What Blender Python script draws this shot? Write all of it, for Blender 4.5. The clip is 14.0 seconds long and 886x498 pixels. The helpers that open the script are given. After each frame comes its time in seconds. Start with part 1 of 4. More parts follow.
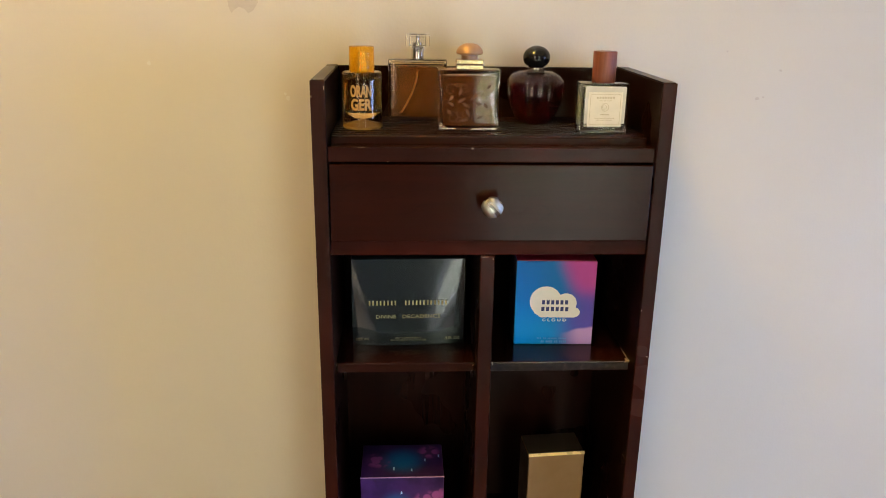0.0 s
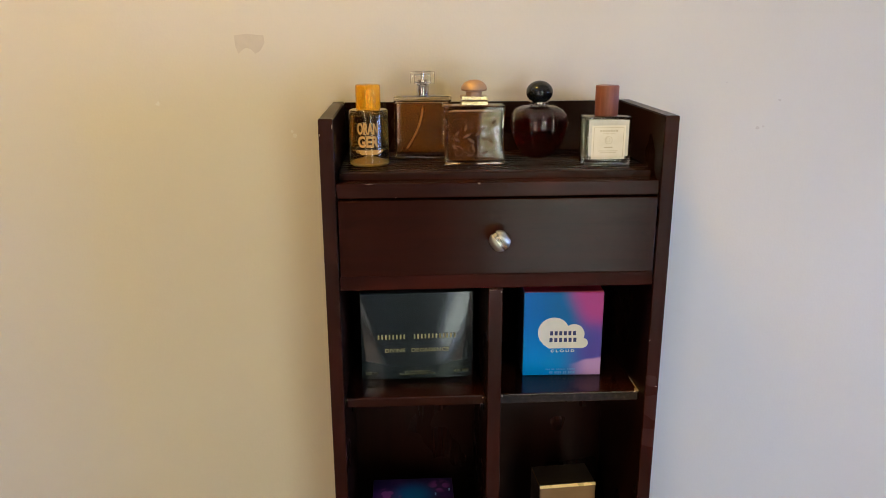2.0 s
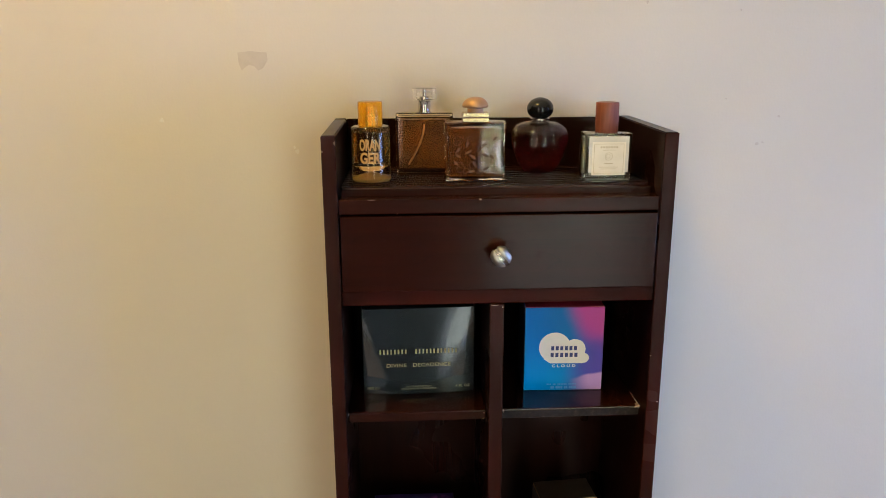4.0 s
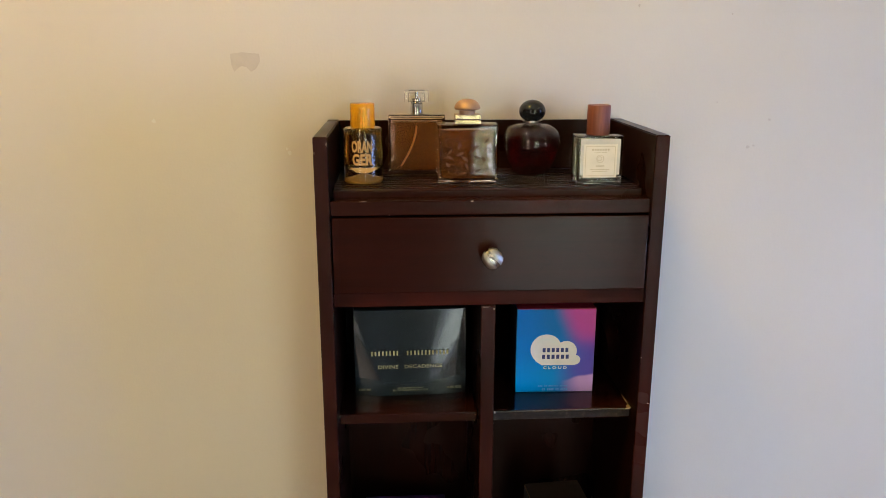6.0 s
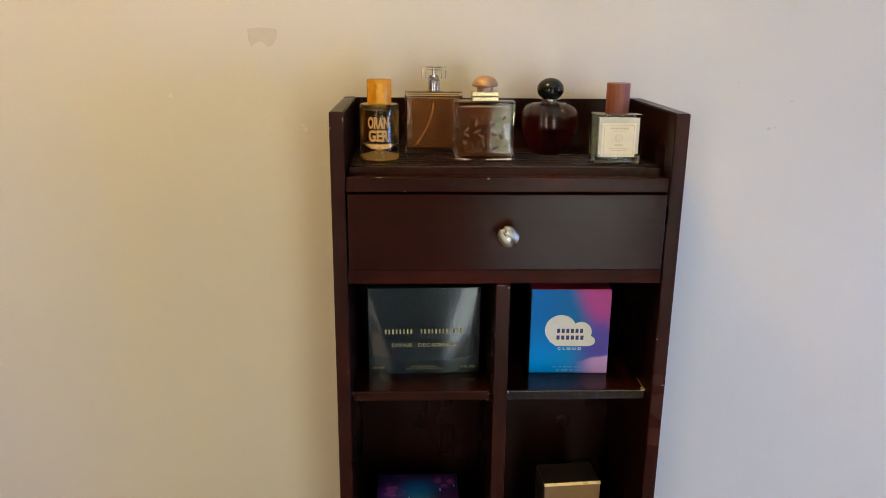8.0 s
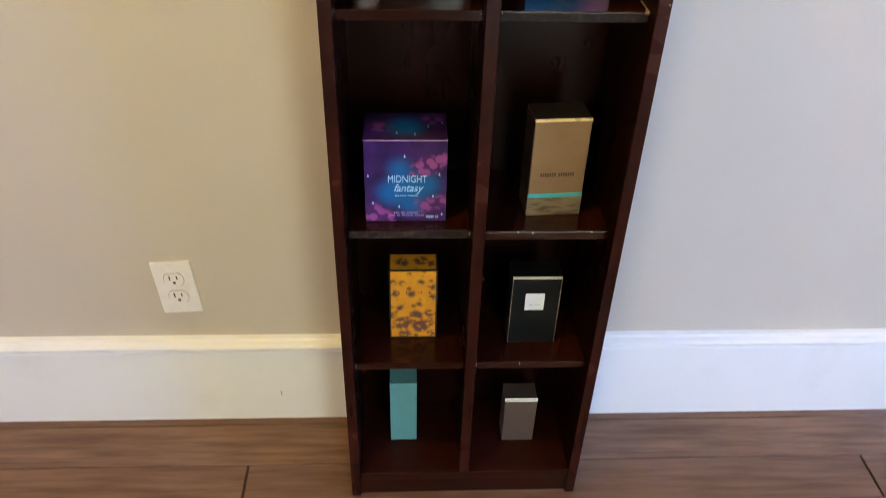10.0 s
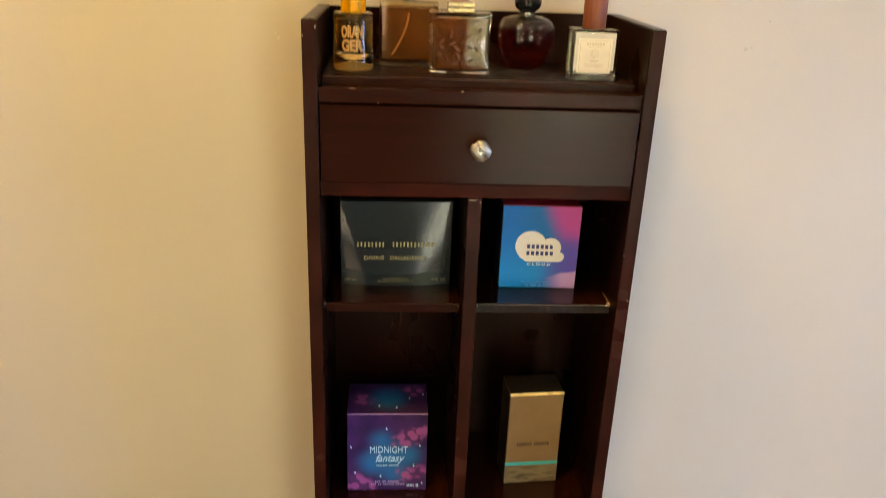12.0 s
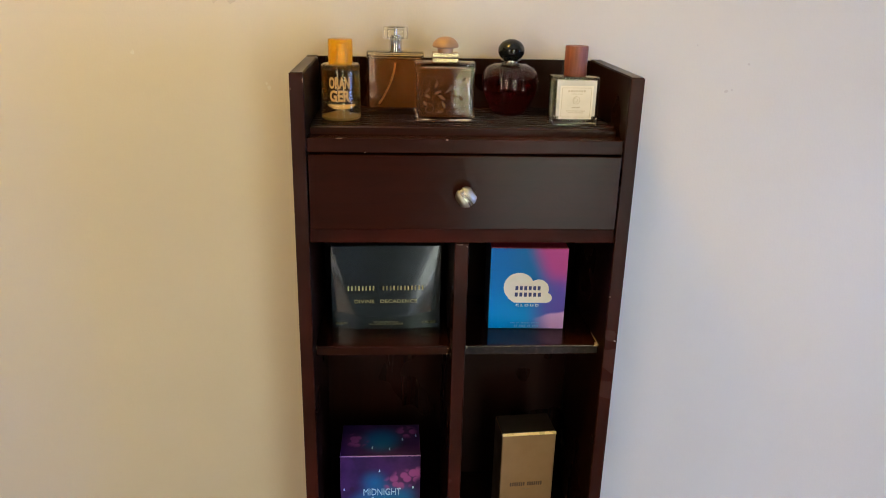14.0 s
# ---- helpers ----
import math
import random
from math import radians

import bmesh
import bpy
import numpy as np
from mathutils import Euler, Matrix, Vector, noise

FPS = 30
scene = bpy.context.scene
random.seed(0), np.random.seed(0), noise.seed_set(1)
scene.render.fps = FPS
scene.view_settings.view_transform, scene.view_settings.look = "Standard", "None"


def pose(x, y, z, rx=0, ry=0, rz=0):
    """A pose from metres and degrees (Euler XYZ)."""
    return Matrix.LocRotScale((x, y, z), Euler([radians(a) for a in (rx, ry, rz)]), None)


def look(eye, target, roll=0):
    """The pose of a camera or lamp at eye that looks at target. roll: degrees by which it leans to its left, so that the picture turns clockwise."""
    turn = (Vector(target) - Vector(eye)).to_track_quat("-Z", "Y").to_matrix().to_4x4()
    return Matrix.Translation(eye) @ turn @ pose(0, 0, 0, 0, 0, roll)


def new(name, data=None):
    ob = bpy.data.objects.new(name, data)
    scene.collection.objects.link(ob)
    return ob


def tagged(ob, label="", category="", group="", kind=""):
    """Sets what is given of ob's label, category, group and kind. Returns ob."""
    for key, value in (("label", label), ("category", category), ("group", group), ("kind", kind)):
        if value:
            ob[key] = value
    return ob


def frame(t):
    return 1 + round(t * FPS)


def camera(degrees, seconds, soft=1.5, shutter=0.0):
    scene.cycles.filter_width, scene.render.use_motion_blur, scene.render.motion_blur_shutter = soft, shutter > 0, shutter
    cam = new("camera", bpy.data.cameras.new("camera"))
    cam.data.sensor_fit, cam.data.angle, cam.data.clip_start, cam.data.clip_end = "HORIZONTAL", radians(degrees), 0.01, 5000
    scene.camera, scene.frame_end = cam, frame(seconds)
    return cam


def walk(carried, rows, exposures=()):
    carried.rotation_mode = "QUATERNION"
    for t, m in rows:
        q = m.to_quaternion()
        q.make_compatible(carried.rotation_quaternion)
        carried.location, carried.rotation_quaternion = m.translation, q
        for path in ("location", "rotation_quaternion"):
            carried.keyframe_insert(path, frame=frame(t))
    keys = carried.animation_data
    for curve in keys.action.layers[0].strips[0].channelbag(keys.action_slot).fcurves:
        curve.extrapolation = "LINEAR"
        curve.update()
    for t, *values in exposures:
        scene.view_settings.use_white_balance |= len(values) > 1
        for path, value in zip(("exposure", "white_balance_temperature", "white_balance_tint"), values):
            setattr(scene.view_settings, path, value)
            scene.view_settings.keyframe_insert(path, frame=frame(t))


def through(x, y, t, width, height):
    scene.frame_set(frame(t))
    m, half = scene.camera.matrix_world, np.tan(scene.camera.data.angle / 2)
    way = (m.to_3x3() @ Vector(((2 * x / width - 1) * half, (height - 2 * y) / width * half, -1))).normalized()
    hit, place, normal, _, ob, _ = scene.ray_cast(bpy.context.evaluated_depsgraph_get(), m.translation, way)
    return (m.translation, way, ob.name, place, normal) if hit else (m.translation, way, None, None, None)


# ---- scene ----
cam = camera(59.6, 14.0, 0.9, 0.4)
PATH = [
    (0, (0.1035, -1.077, 1.348), (0.204, 0.8208, 0.725), 0.83),
    (0.5, (0.1038, -1.076, 1.353), (0.2023, 0.8349, 0.7705), 0.41),
    (1, (0.1009, -1.075, 1.355), (0.2015, 0.8391, 0.7824), -0.12),
    (1.5, (0.0993, -1.082, 1.359), (0.1854, 0.8352, 0.7966), -0.56),
    (2, (0.0937, -1.082, 1.358), (0.1944, 0.8363, 0.8025), -0.19),
    (2.5, (0.097, -1.081, 1.36), (0.2136, 0.8387, 0.811), -0.09),
    (3, (0.0957, -1.082, 1.362), (0.2141, 0.8396, 0.8196), -0.23),
    (3.5, (0.0925, -1.085, 1.363), (0.1904, 0.8414, 0.8346), -0.21),
    (6, (0.0956, -1.088, 1.362), (0.2098, 0.8402, 0.8445), 0.09),
    (6.5, (0.0917, -1.095, 1.364), (0.1981, 0.8365, 0.8564), 0.52),
    (7, (0.0893, -1.092, 1.361), (0.1802, 0.8361, 0.8379), 0.93),
    (7.5, (0.0906, -1.089, 1.355), (0.1752, 0.8359, 0.8177), 0.82),
    (8, (0.0948, -1.086, 1.35), (0.1714, 0.8352, 0.7997), 0.57),
    (8.5, (0.1035, -1.09, 1.344), (0.1268, 0.8022, 0.6972), -0.49),
    (8.7, (0.1058, -1.09, 1.323), (0.1054, 0.7699, 0.5886), -0.58),
    (9, (0.1108, -1.082, 1.288), (0.1293, 0.7291, 0.4399), -0.46),
    (9.2, (0.1057, -1.084, 1.259), (0.1544, 0.7012, 0.3595), 0.15),
    (10.3, (0.1, -1.085, 1.222), (0.209, 0.512, -0.04), 2.3),
    (11.3, (0.0912, -1.087, 1.268), (0.2635, 0.5967, 0.2018), 4.4),
    (11.5, (0.0963, -1.093, 1.298), (0.2527, 0.6668, 0.3616), 3.6),
    (11.7, (0.1005, -1.087, 1.327), (0.244, 0.72, 0.4818), 3.1),
    (12, (0.1015, -1.096, 1.343), (0.2371, 0.7572, 0.6029), 2.3),
    (12.5, (0.1042, -1.111, 1.362), (0.2145, 0.7931, 0.7595), 1.2),
    (13, (0.1109, -1.113, 1.36), (0.2199, 0.7966, 0.7772), 0.38),
    (13.5, (0.1164, -1.108, 1.364), (0.2514, 0.7922, 0.7537), 0.98),
    (14, (0.1177, -1.106, 1.366), (0.2478, 0.7747, 0.6978), 1.4),
]
LIGHT = [(0.0, 0.1, 6610, 11.6), (2.0, 0.005, 6170, 12.1), (7.5, -0.015, 6070, 12.1), (8.5, 0.11, 5950, 13.4), (9.0, 0.26, 5880, 15.1), (10.3, 0.22, 6410, 11.6), (11.5, 0.22, 7810, 10.6), (12.0, 0.23, 7910, 11.1), (12.5, 0.02, 7350, 9.9), (13.5, 0.06, 6300, 10.5), (14.0, 0.09, 6310, 12.1)]
walk(cam, [(t, look(eye, target, roll)) for t, eye, target, roll in PATH], LIGHT)

# ---- world and daylight ----
world = bpy.data.worlds.new("sky")
scene.world = world
world.use_nodes = True
wnt = world.node_tree
sky = wnt.nodes.new("ShaderNodeTexSky")
sky.sky_type, sky.sun_disc = "NISHITA", False
sky.sun_elevation, sky.sun_rotation = radians(38), radians(120)
wnt.links.new(sky.outputs[0], wnt.nodes["Background"].inputs[0])
wnt.nodes["Background"].inputs[1].default_value = 0.1

WARM_WINDOW, GREEN_WINDOW, BLUE_WINDOW, LAMP = 4.3, 7.4, 11.2, 118.0


# ---- materials ----
class Mat:
    """A node material with a principled surface and small helpers."""

    def __init__(self, name, color=(0.5, 0.5, 0.5), rough=0.5, metal=0.0, **more):
        self.m = bpy.data.materials.new(name)
        self.m.use_nodes = True
        self.t = self.m.node_tree
        self.b = self.t.nodes["Principled BSDF"]
        self.set("Base Color", (*color[:3], 1))
        self.set("Roughness", rough)
        self.set("Metallic", metal)
        for k, v in more.items():
            self.set(k.replace("_", " "), v)

    def set(self, key, v):
        if hasattr(v, "links"):
            self.t.links.new(v, self.b.inputs[key])
        else:
            self.b.inputs[key].default_value = v

    def node(self, kind, **ins):
        n = self.t.nodes.new("ShaderNode" + kind)
        for k, v in ins.items():
            key = k.replace("_", " ")
            if hasattr(v, "links"):
                self.t.links.new(v, n.inputs[key])
            else:
                n.inputs[key].default_value = v
        return n

    def coord(self, scale=(1, 1, 1), kind="Object"):
        n = self.node("Mapping", Vector=self.node("TexCoord").outputs[kind], Scale=scale)
        return n.outputs[0]

    def noise(self, scale, detail=4.0, vec=None, rough=0.55):
        return self.node("TexNoise", Vector=vec or self.coord(), Scale=scale, Detail=detail, Roughness=rough).outputs[0]

    def ramp(self, fac, *stops):
        n = self.node("ValToRGB", Fac=fac)
        e = n.color_ramp.elements
        while len(e) < len(stops):
            e.new(0.5)
        for el, (p, c) in zip(e, stops):
            el.position, el.color = p, (*c[:3], 1)
        return n.outputs[0]

    def math(self, op, a, b=0.0):
        n = self.t.nodes.new("ShaderNodeMath")
        n.operation = op
        for i, v in enumerate((a, b)):
            if hasattr(v, "links"):
                self.t.links.new(v, n.inputs[i])
            else:
                n.inputs[i].default_value = v
        return n.outputs[0]

    def mix(self, fac, a, b):
        n = self.t.nodes.new("ShaderNodeMix")
        n.data_type = "RGBA"
        for i, v in ((0, fac), (6, a), (7, b)):
            if hasattr(v, "links"):
                self.t.links.new(v, n.inputs[i])
            else:
                n.inputs[i].default_value = v if i == 0 else (*v[:3], 1)
        return n.outputs[2]

    def span(self, v, a, b, lo=0.0, hi=1.0):
        n = self.node("MapRange", Value=v, From_Min=a, From_Max=b, To_Min=lo, To_Max=hi)
        n.interpolation_type = "SMOOTHSTEP"
        return n.outputs[0]

    def spot(self, vec, place, radius, soft):
        """1 inside a round spot about place, 0 outside."""
        n = self.t.nodes.new("ShaderNodeVectorMath")
        n.operation = "DISTANCE"
        self.t.links.new(vec, n.inputs[0])
        n.inputs[1].default_value = place
        return self.span(n.outputs["Value"], radius - soft, radius + soft, 1.0, 0.0)

    def bump(self, height, strength, distance=0.001):
        n = self.node("Bump", Height=height, Strength=strength, Distance=distance)
        self.set("Normal", n.outputs[0])


def make_wall():
    m = Mat("wall_paint", rough=0.6)
    big, mid = m.noise(1.3, 3), m.noise(7, 5)
    c = m.mix(m.span(big, 0.3, 0.7), (0.548, 0.482, 0.400), (0.583, 0.517, 0.435))
    c = m.mix(m.span(mid, 0.62, 0.8, 0, 0.25), c, (0.50, 0.43, 0.355))
    m.set("Base Color", c)
    m.set("Roughness", m.span(mid, 0.3, 0.7, 0.5, 0.66))
    fine = m.math("ADD", m.math("MULTIPLY", m.noise(260, 3), 0.3), m.math("MULTIPLY", m.noise(18, 4), 1.2))
    m.bump(fine, 0.35, 0.0016)
    return m.m


# umber for unseen walls, dark to keep their bounce off wood and glass
def make_dark_wall():
    m = Mat("bounce_cutting_umber", rough=0.7)
    m.set("Base Color", m.mix(m.span(m.noise(2.0, 4), 0.3, 0.7), (0.075, 0.062, 0.054), (0.095, 0.080, 0.069)))
    m.bump(m.noise(200, 3), 0.2, 0.001)
    return m.m


def make_espresso(name="espresso_wood", axis="z", red=0.0, relief=0.05, gloss=0.16, rough=(0.24, 0.34), figure=0.0, depth=1.0):
    """Dark red-brown stained wood: fine streaks along the grain, cloudy stain, and a cathedral figure where asked."""
    m = Mat(name, rough=0.3, Specular_IOR_Level=gloss)
    fine_x, broad_x = ((3, 60, 60), (1.6, 9, 9)) if axis == "x" else ((60, 60, 3), (9, 9, 1.6))
    vec = m.coord(fine_x)
    grain = m.noise(1.6, 8, vec, 0.65)
    cloud = m.noise(5, 3)
    # depth scales the whole colour; below 1 it paints in shade
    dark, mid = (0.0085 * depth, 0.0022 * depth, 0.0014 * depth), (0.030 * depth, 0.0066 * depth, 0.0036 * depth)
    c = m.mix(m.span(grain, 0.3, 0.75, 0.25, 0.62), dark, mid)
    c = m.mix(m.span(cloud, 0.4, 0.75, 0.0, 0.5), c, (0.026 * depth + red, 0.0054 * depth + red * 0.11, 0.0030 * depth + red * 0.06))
    height = grain
    if figure:
        pores = m.span(m.noise(16, 3, vec), 0.52, 0.72)
        rings = m.math("FRACT", m.math("MULTIPLY", m.noise(1.9, 2, m.coord(broad_x), 0.4), 11.0))
        line = m.math("MULTIPLY", m.span(rings, 0.0, 0.10, 1.0, 0.0), m.span(m.noise(9, 3, m.coord(fine_x)), 0.30, 0.55))
        c = m.mix(m.math("MULTIPLY", line, 0.75 * figure), c, (0.0045, 0.0014, 0.0010))
        height = m.math("ADD", height, m.math("ADD", m.math("MULTIPLY", line, -1.0 * figure), m.math("MULTIPLY", pores, -0.6)))
    m.set("Base Color", c)
    m.set("Roughness", m.span(cloud, 0.2, 0.8, *rough))
    m.bump(height, relief, 0.0008)
    return m.m


def make_worn():
    m = Mat("worn_shelf_edge", rough=0.6, Specular_IOR_Level=0.2)
    n = m.noise(140, 5)
    m.set("Base Color", m.ramp(n, (0.35, (0.009, 0.005, 0.004)), (0.58, (0.019, 0.012, 0.009)), (0.78, (0.070, 0.048, 0.034))))
    m.bump(n, 0.5, 0.0008)
    return m.m


def make_plank():
    m = Mat("brown_floor_wood", rough=0.22)
    shift = m.node("ObjectInfo").outputs["Random"]
    vec = m.coord((2.2, 26, 26))
    grain = m.noise(2.0, 7, vec, 0.6)
    c = m.mix(m.span(grain, 0.3, 0.7), (0.12, 0.060, 0.035), (0.23, 0.125, 0.075))
    c = m.mix(m.math("MULTIPLY", shift, 0.45), c, (0.11, 0.052, 0.03))
    m.set("Base Color", c)
    m.bump(grain, 0.15, 0.0008)
    return m.m


def make_white_paint():
    m = Mat("white_gloss_paint", rough=0.35)
    n = m.noise(9, 5)
    m.set("Base Color", m.mix(m.span(n, 0.55, 0.85), (0.84, 0.83, 0.81), (0.79, 0.77, 0.73)))
    m.bump(m.noise(30, 3), 0.15, 0.001)
    return m.m


def make_glass(name, color=(1, 1, 1), rough=0.01, ior=1.48):
    return Mat(name, color, rough, 0.0, Transmission_Weight=1.0, IOR=ior).m


def make_liquid(name, color, through=0.7):
    m = Mat(name, color, 0.05, 0.0, Transmission_Weight=through, IOR=1.36)
    n = m.noise(60, 2)
    m.set("Base Color", m.mix(m.span(n, 0.3, 0.7, 0, 0.3), color, tuple(c * 0.7 for c in color)))
    return m.m


def make_print(name, color, rough=0.35, metal=0.0, wear=0.12):
    """Printed card or foil with faint wear."""
    m = Mat(name, color, rough, metal)
    n = m.noise(70, 4)
    m.set("Base Color", m.mix(m.span(n, 0.35, 0.75, 0, wear * 2), color, tuple(c * 0.72 for c in color)))
    m.set("Roughness", m.span(m.noise(25, 3), 0.3, 0.7, max(rough - 0.05, 0.02), rough + 0.06))
    m.bump(m.noise(12, 2), 0.06, 0.002)
    return m.m


def make_teal_black():
    m = Mat("dark_teal_gloss_card", (0.012, 0.020, 0.022), 0.14, Coat_Weight=1.0, Coat_Roughness=0.07, Coat_IOR=1.6)
    n = m.noise(9, 2)
    m.set("Base Color", m.mix(m.span(n, 0.3, 0.7), (0.010, 0.0165, 0.021), (0.016, 0.024, 0.030)))
    m.bump(m.noise(16, 2), 0.10, 0.002)
    return m.m


def make_sunset_card():
    m = Mat("blue_pink_gradient_card", rough=0.3, Specular_IOR_Level=0.15)
    v = m.coord()
    warp = m.node("VectorMath")
    warp.operation = "ADD"
    m.t.links.new(v, warp.inputs[0])
    off = m.node("VectorMath")
    off.operation = "SCALE"
    m.t.links.new(m.node("TexNoise", Vector=v, Scale=14, Detail=2).outputs["Color"], off.inputs[0])
    off.inputs["Scale"].default_value = 0.03
    m.t.links.new(off.outputs[0], warp.inputs[1])
    w = warp.outputs[0]
    sep = m.node("SeparateXYZ", Vector=w)
    c = m.mix(m.span(sep.outputs[2], 0.0, 0.11), (0.0, 0.26, 0.66), (0.002, 0.155, 0.48))
    c = m.mix(m.span(sep.outputs[0], 0.010, 0.065), c, (0.10, 0.07, 0.44))
    c = m.mix(m.spot(w, (0.066, -0.015, 0.130), 0.042, 0.018), c, (0.52, 0.060, 0.32))
    c = m.mix(m.spot(w, (0.060, -0.01, 0.055), 0.022, 0.022), c, (0.11, 0.075, 0.40))
    # pale lilac patch low on the right, with a slanting upper edge
    edge = m.math("SUBTRACT", sep.outputs[2], m.math("MULTIPLY", sep.outputs[0], 0.16))
    c = m.mix(m.math("MULTIPLY", m.span(edge, 0.026, 0.031, 1.0, 0.0), m.span(sep.outputs[0], 0.026, 0.056, 0.0, 0.9)), c, (0.66, 0.36, 0.66))
    m.set("Base Color", c)
    return m.m


def make_night_flowers():
    m = Mat("purple_night_flower_card", rough=0.36, Specular_IOR_Level=0.25)
    v = m.coord()
    c = m.mix(m.span(m.noise(30, 3), 0.35, 0.7), (0.020, 0.0075, 0.062), (0.048, 0.014, 0.105))
    c = m.mix(m.span(m.noise(45, 2), 0.62, 0.72, 0, 0.8), c, (0.022, 0.008, 0.045))
    for place, r in (((0.004, -0.04, 0.058), 0.024), ((-0.020, -0.04, 0.050), 0.018), ((0.030, -0.04, 0.062), 0.016), ((-0.008, -0.04, 0.088), 0.013), ((0.010, -0.04, 0.030), 0.014), ((0.0, 0.0, 0.128), 0.024)):
        c = m.mix(m.spot(v, place, r, 0.016), c, (0.007, 0.115, 0.33))
    vor = m.node("TexVoronoi", Vector=v, Scale=78)
    petals = m.span(vor.outputs["Distance"], 0.42, 0.60, 1, 0.12)
    for place, r in (((0.034, -0.04, 0.094), 0.016), ((0.018, -0.04, 0.086), 0.012), ((0.050, -0.04, 0.104), 0.010), ((-0.048, -0.04, 0.014), 0.018), ((-0.032, -0.04, 0.006), 0.015), ((0.048, -0.04, 0.034), 0.011),
                     ((0.026, -0.04, 0.030), 0.013), ((-0.035, 0.0, 0.128), 0.017), ((0.038, 0.02, 0.128), 0.015)):
        c = m.mix(m.math("MULTIPLY", m.spot(v, place, r, 0.005), petals), c, (0.27, 0.065, 0.25))
    m.set("Base Color", c)
    return m.m


def make_yellow_flowers():
    m = Mat("yellow_flower_card", rough=0.4)
    v = m.coord()
    c = m.mix(m.span(m.noise(40, 3), 0.3, 0.7), (0.70, 0.29, 0.012), (0.80, 0.37, 0.020))
    vor = m.node("TexVoronoi", Vector=v, Scale=75)
    small = m.math("MULTIPLY", m.span(vor.outputs["Distance"], 0.18, 0.42, 1, 0), m.span(m.noise(55, 2), 0.42, 0.52))
    c = m.mix(m.math("MULTIPLY", small, 0.8), c, (0.16, 0.06, 0.022))
    petal = m.span(m.noise(120, 4), 0.38, 0.50)
    for place, r in (((-0.018, -0.022, 0.032), 0.014), ((0.004, -0.022, 0.048), 0.012), ((0.012, -0.022, 0.026), 0.014), ((0.026, -0.022, 0.054), 0.008), ((0.028, -0.022, 0.036), 0.008), ((-0.014, -0.022, 0.008), 0.010),
                     ((-0.003, -0.022, 0.095), 0.006), ((-0.030, -0.022, 0.096), 0.007), ((0.030, -0.022, 0.088), 0.007), ((-0.022, -0.022, 0.068), 0.006), ((0.010, -0.022, 0.074), 0.005), ((0.030, -0.022, 0.110), 0.006), ((-0.034, -0.022, 0.050), 0.006), ((-0.034, -0.022, 0.120), 0.006), ((0.032, -0.022, 0.010), 0.007), ((0.012, -0.022, 0.120), 0.005), ((-0.018, -0.022, 0.118), 0.005),
                     ((-0.018, 0.0, 0.145), 0.010), ((0.012, 0.004, 0.145), 0.011), ((0.030, -0.005, 0.145), 0.008)):
        c = m.mix(m.math("MULTIPLY", m.spot(v, place, r, 0.004), petal), c, (0.13, 0.055, 0.05))
    m.set("Base Color", c)
    return m.m


def make_marbled():
    m = Mat("marbled_bronze_card", rough=0.3, metal=0.5)
    n = m.noise(3.2, 5, m.coord((8, 8, 30)))
    m.set("Base Color", m.ramp(n, (0.3, (0.07, 0.045, 0.02)), (0.5, (0.30, 0.21, 0.11)), (0.7, (0.11, 0.075, 0.04))))
    return m.m


def make_foil_gold():
    m = Mat("satin_gold_card", rough=0.40, metal=0.85)
    m.set("Base Color", m.mix(m.span(m.noise(20, 3), 0.3, 0.7), (0.33, 0.20, 0.092), (0.37, 0.23, 0.112)))
    m.bump(m.noise(300, 2), 0.05, 0.0005)
    return m.m


def make_steel(name="brushed_steel", rough=0.28, color=(0.62, 0.60, 0.57)):
    m = Mat(name, color, rough, 1.0)
    m.bump(m.noise(30, 4, m.coord((1, 60, 60))), 0.2, 0.0006)
    return m.m


def make_knob_steel():
    m = Mat("swirled_steel", (0.47, 0.45, 0.42), 0.24, 1.0)
    w = m.node("TexWave", Vector=m.node("Mapping", Vector=m.node("TexCoord").outputs["Object"], Rotation=(0, 0, radians(-35))).outputs[0], Scale=23, Distortion=2.2, Detail=2)
    m.set("Roughness", m.span(w.outputs["Fac"], 0.2, 0.8, 0.26, 0.42))
    m.bump(m.math("ADD", w.outputs["Fac"], m.math("MULTIPLY", m.noise(300, 3), 0.15)), 0.65, 0.0014)
    return m.m


def make_glow(name, build):
    m = Mat(name)
    e = m.node("Emission")
    build(m, e)
    m.t.links.new(e.outputs[0], m.t.nodes["Material Output"].inputs[0])
    return m.m


def leaves_glow(m, e):
    n, f = m.noise(5.0, 6), m.noise(16, 6)
    c = m.mix(m.span(f, 0.35, 0.65), (0.04, 0.07, 0.025), (0.46, 0.52, 0.27))
    c = m.mix(m.span(n, 0.50, 0.60), c, (0.95, 1.0, 0.98))
    low = m.node("SeparateXYZ", Vector=m.node("TexCoord").outputs["Object"]).outputs[2]
    c = m.mix(m.span(low, -0.50, -0.38, 1.0, 0.0), c, m.mix(f, (0.26, 0.29, 0.26), (0.40, 0.43, 0.38)))
    m.t.links.new(c, e.inputs[0])
    e.inputs[1].default_value = GREEN_WINDOW


def plain_glow(color, strength):
    def build(m, e):
        m.t.links.new(m.mix(m.span(m.noise(1.5, 3), 0.3, 0.7), color, tuple(c * 0.8 for c in color)), e.inputs[0])
        e.inputs[1].default_value = strength
    return build


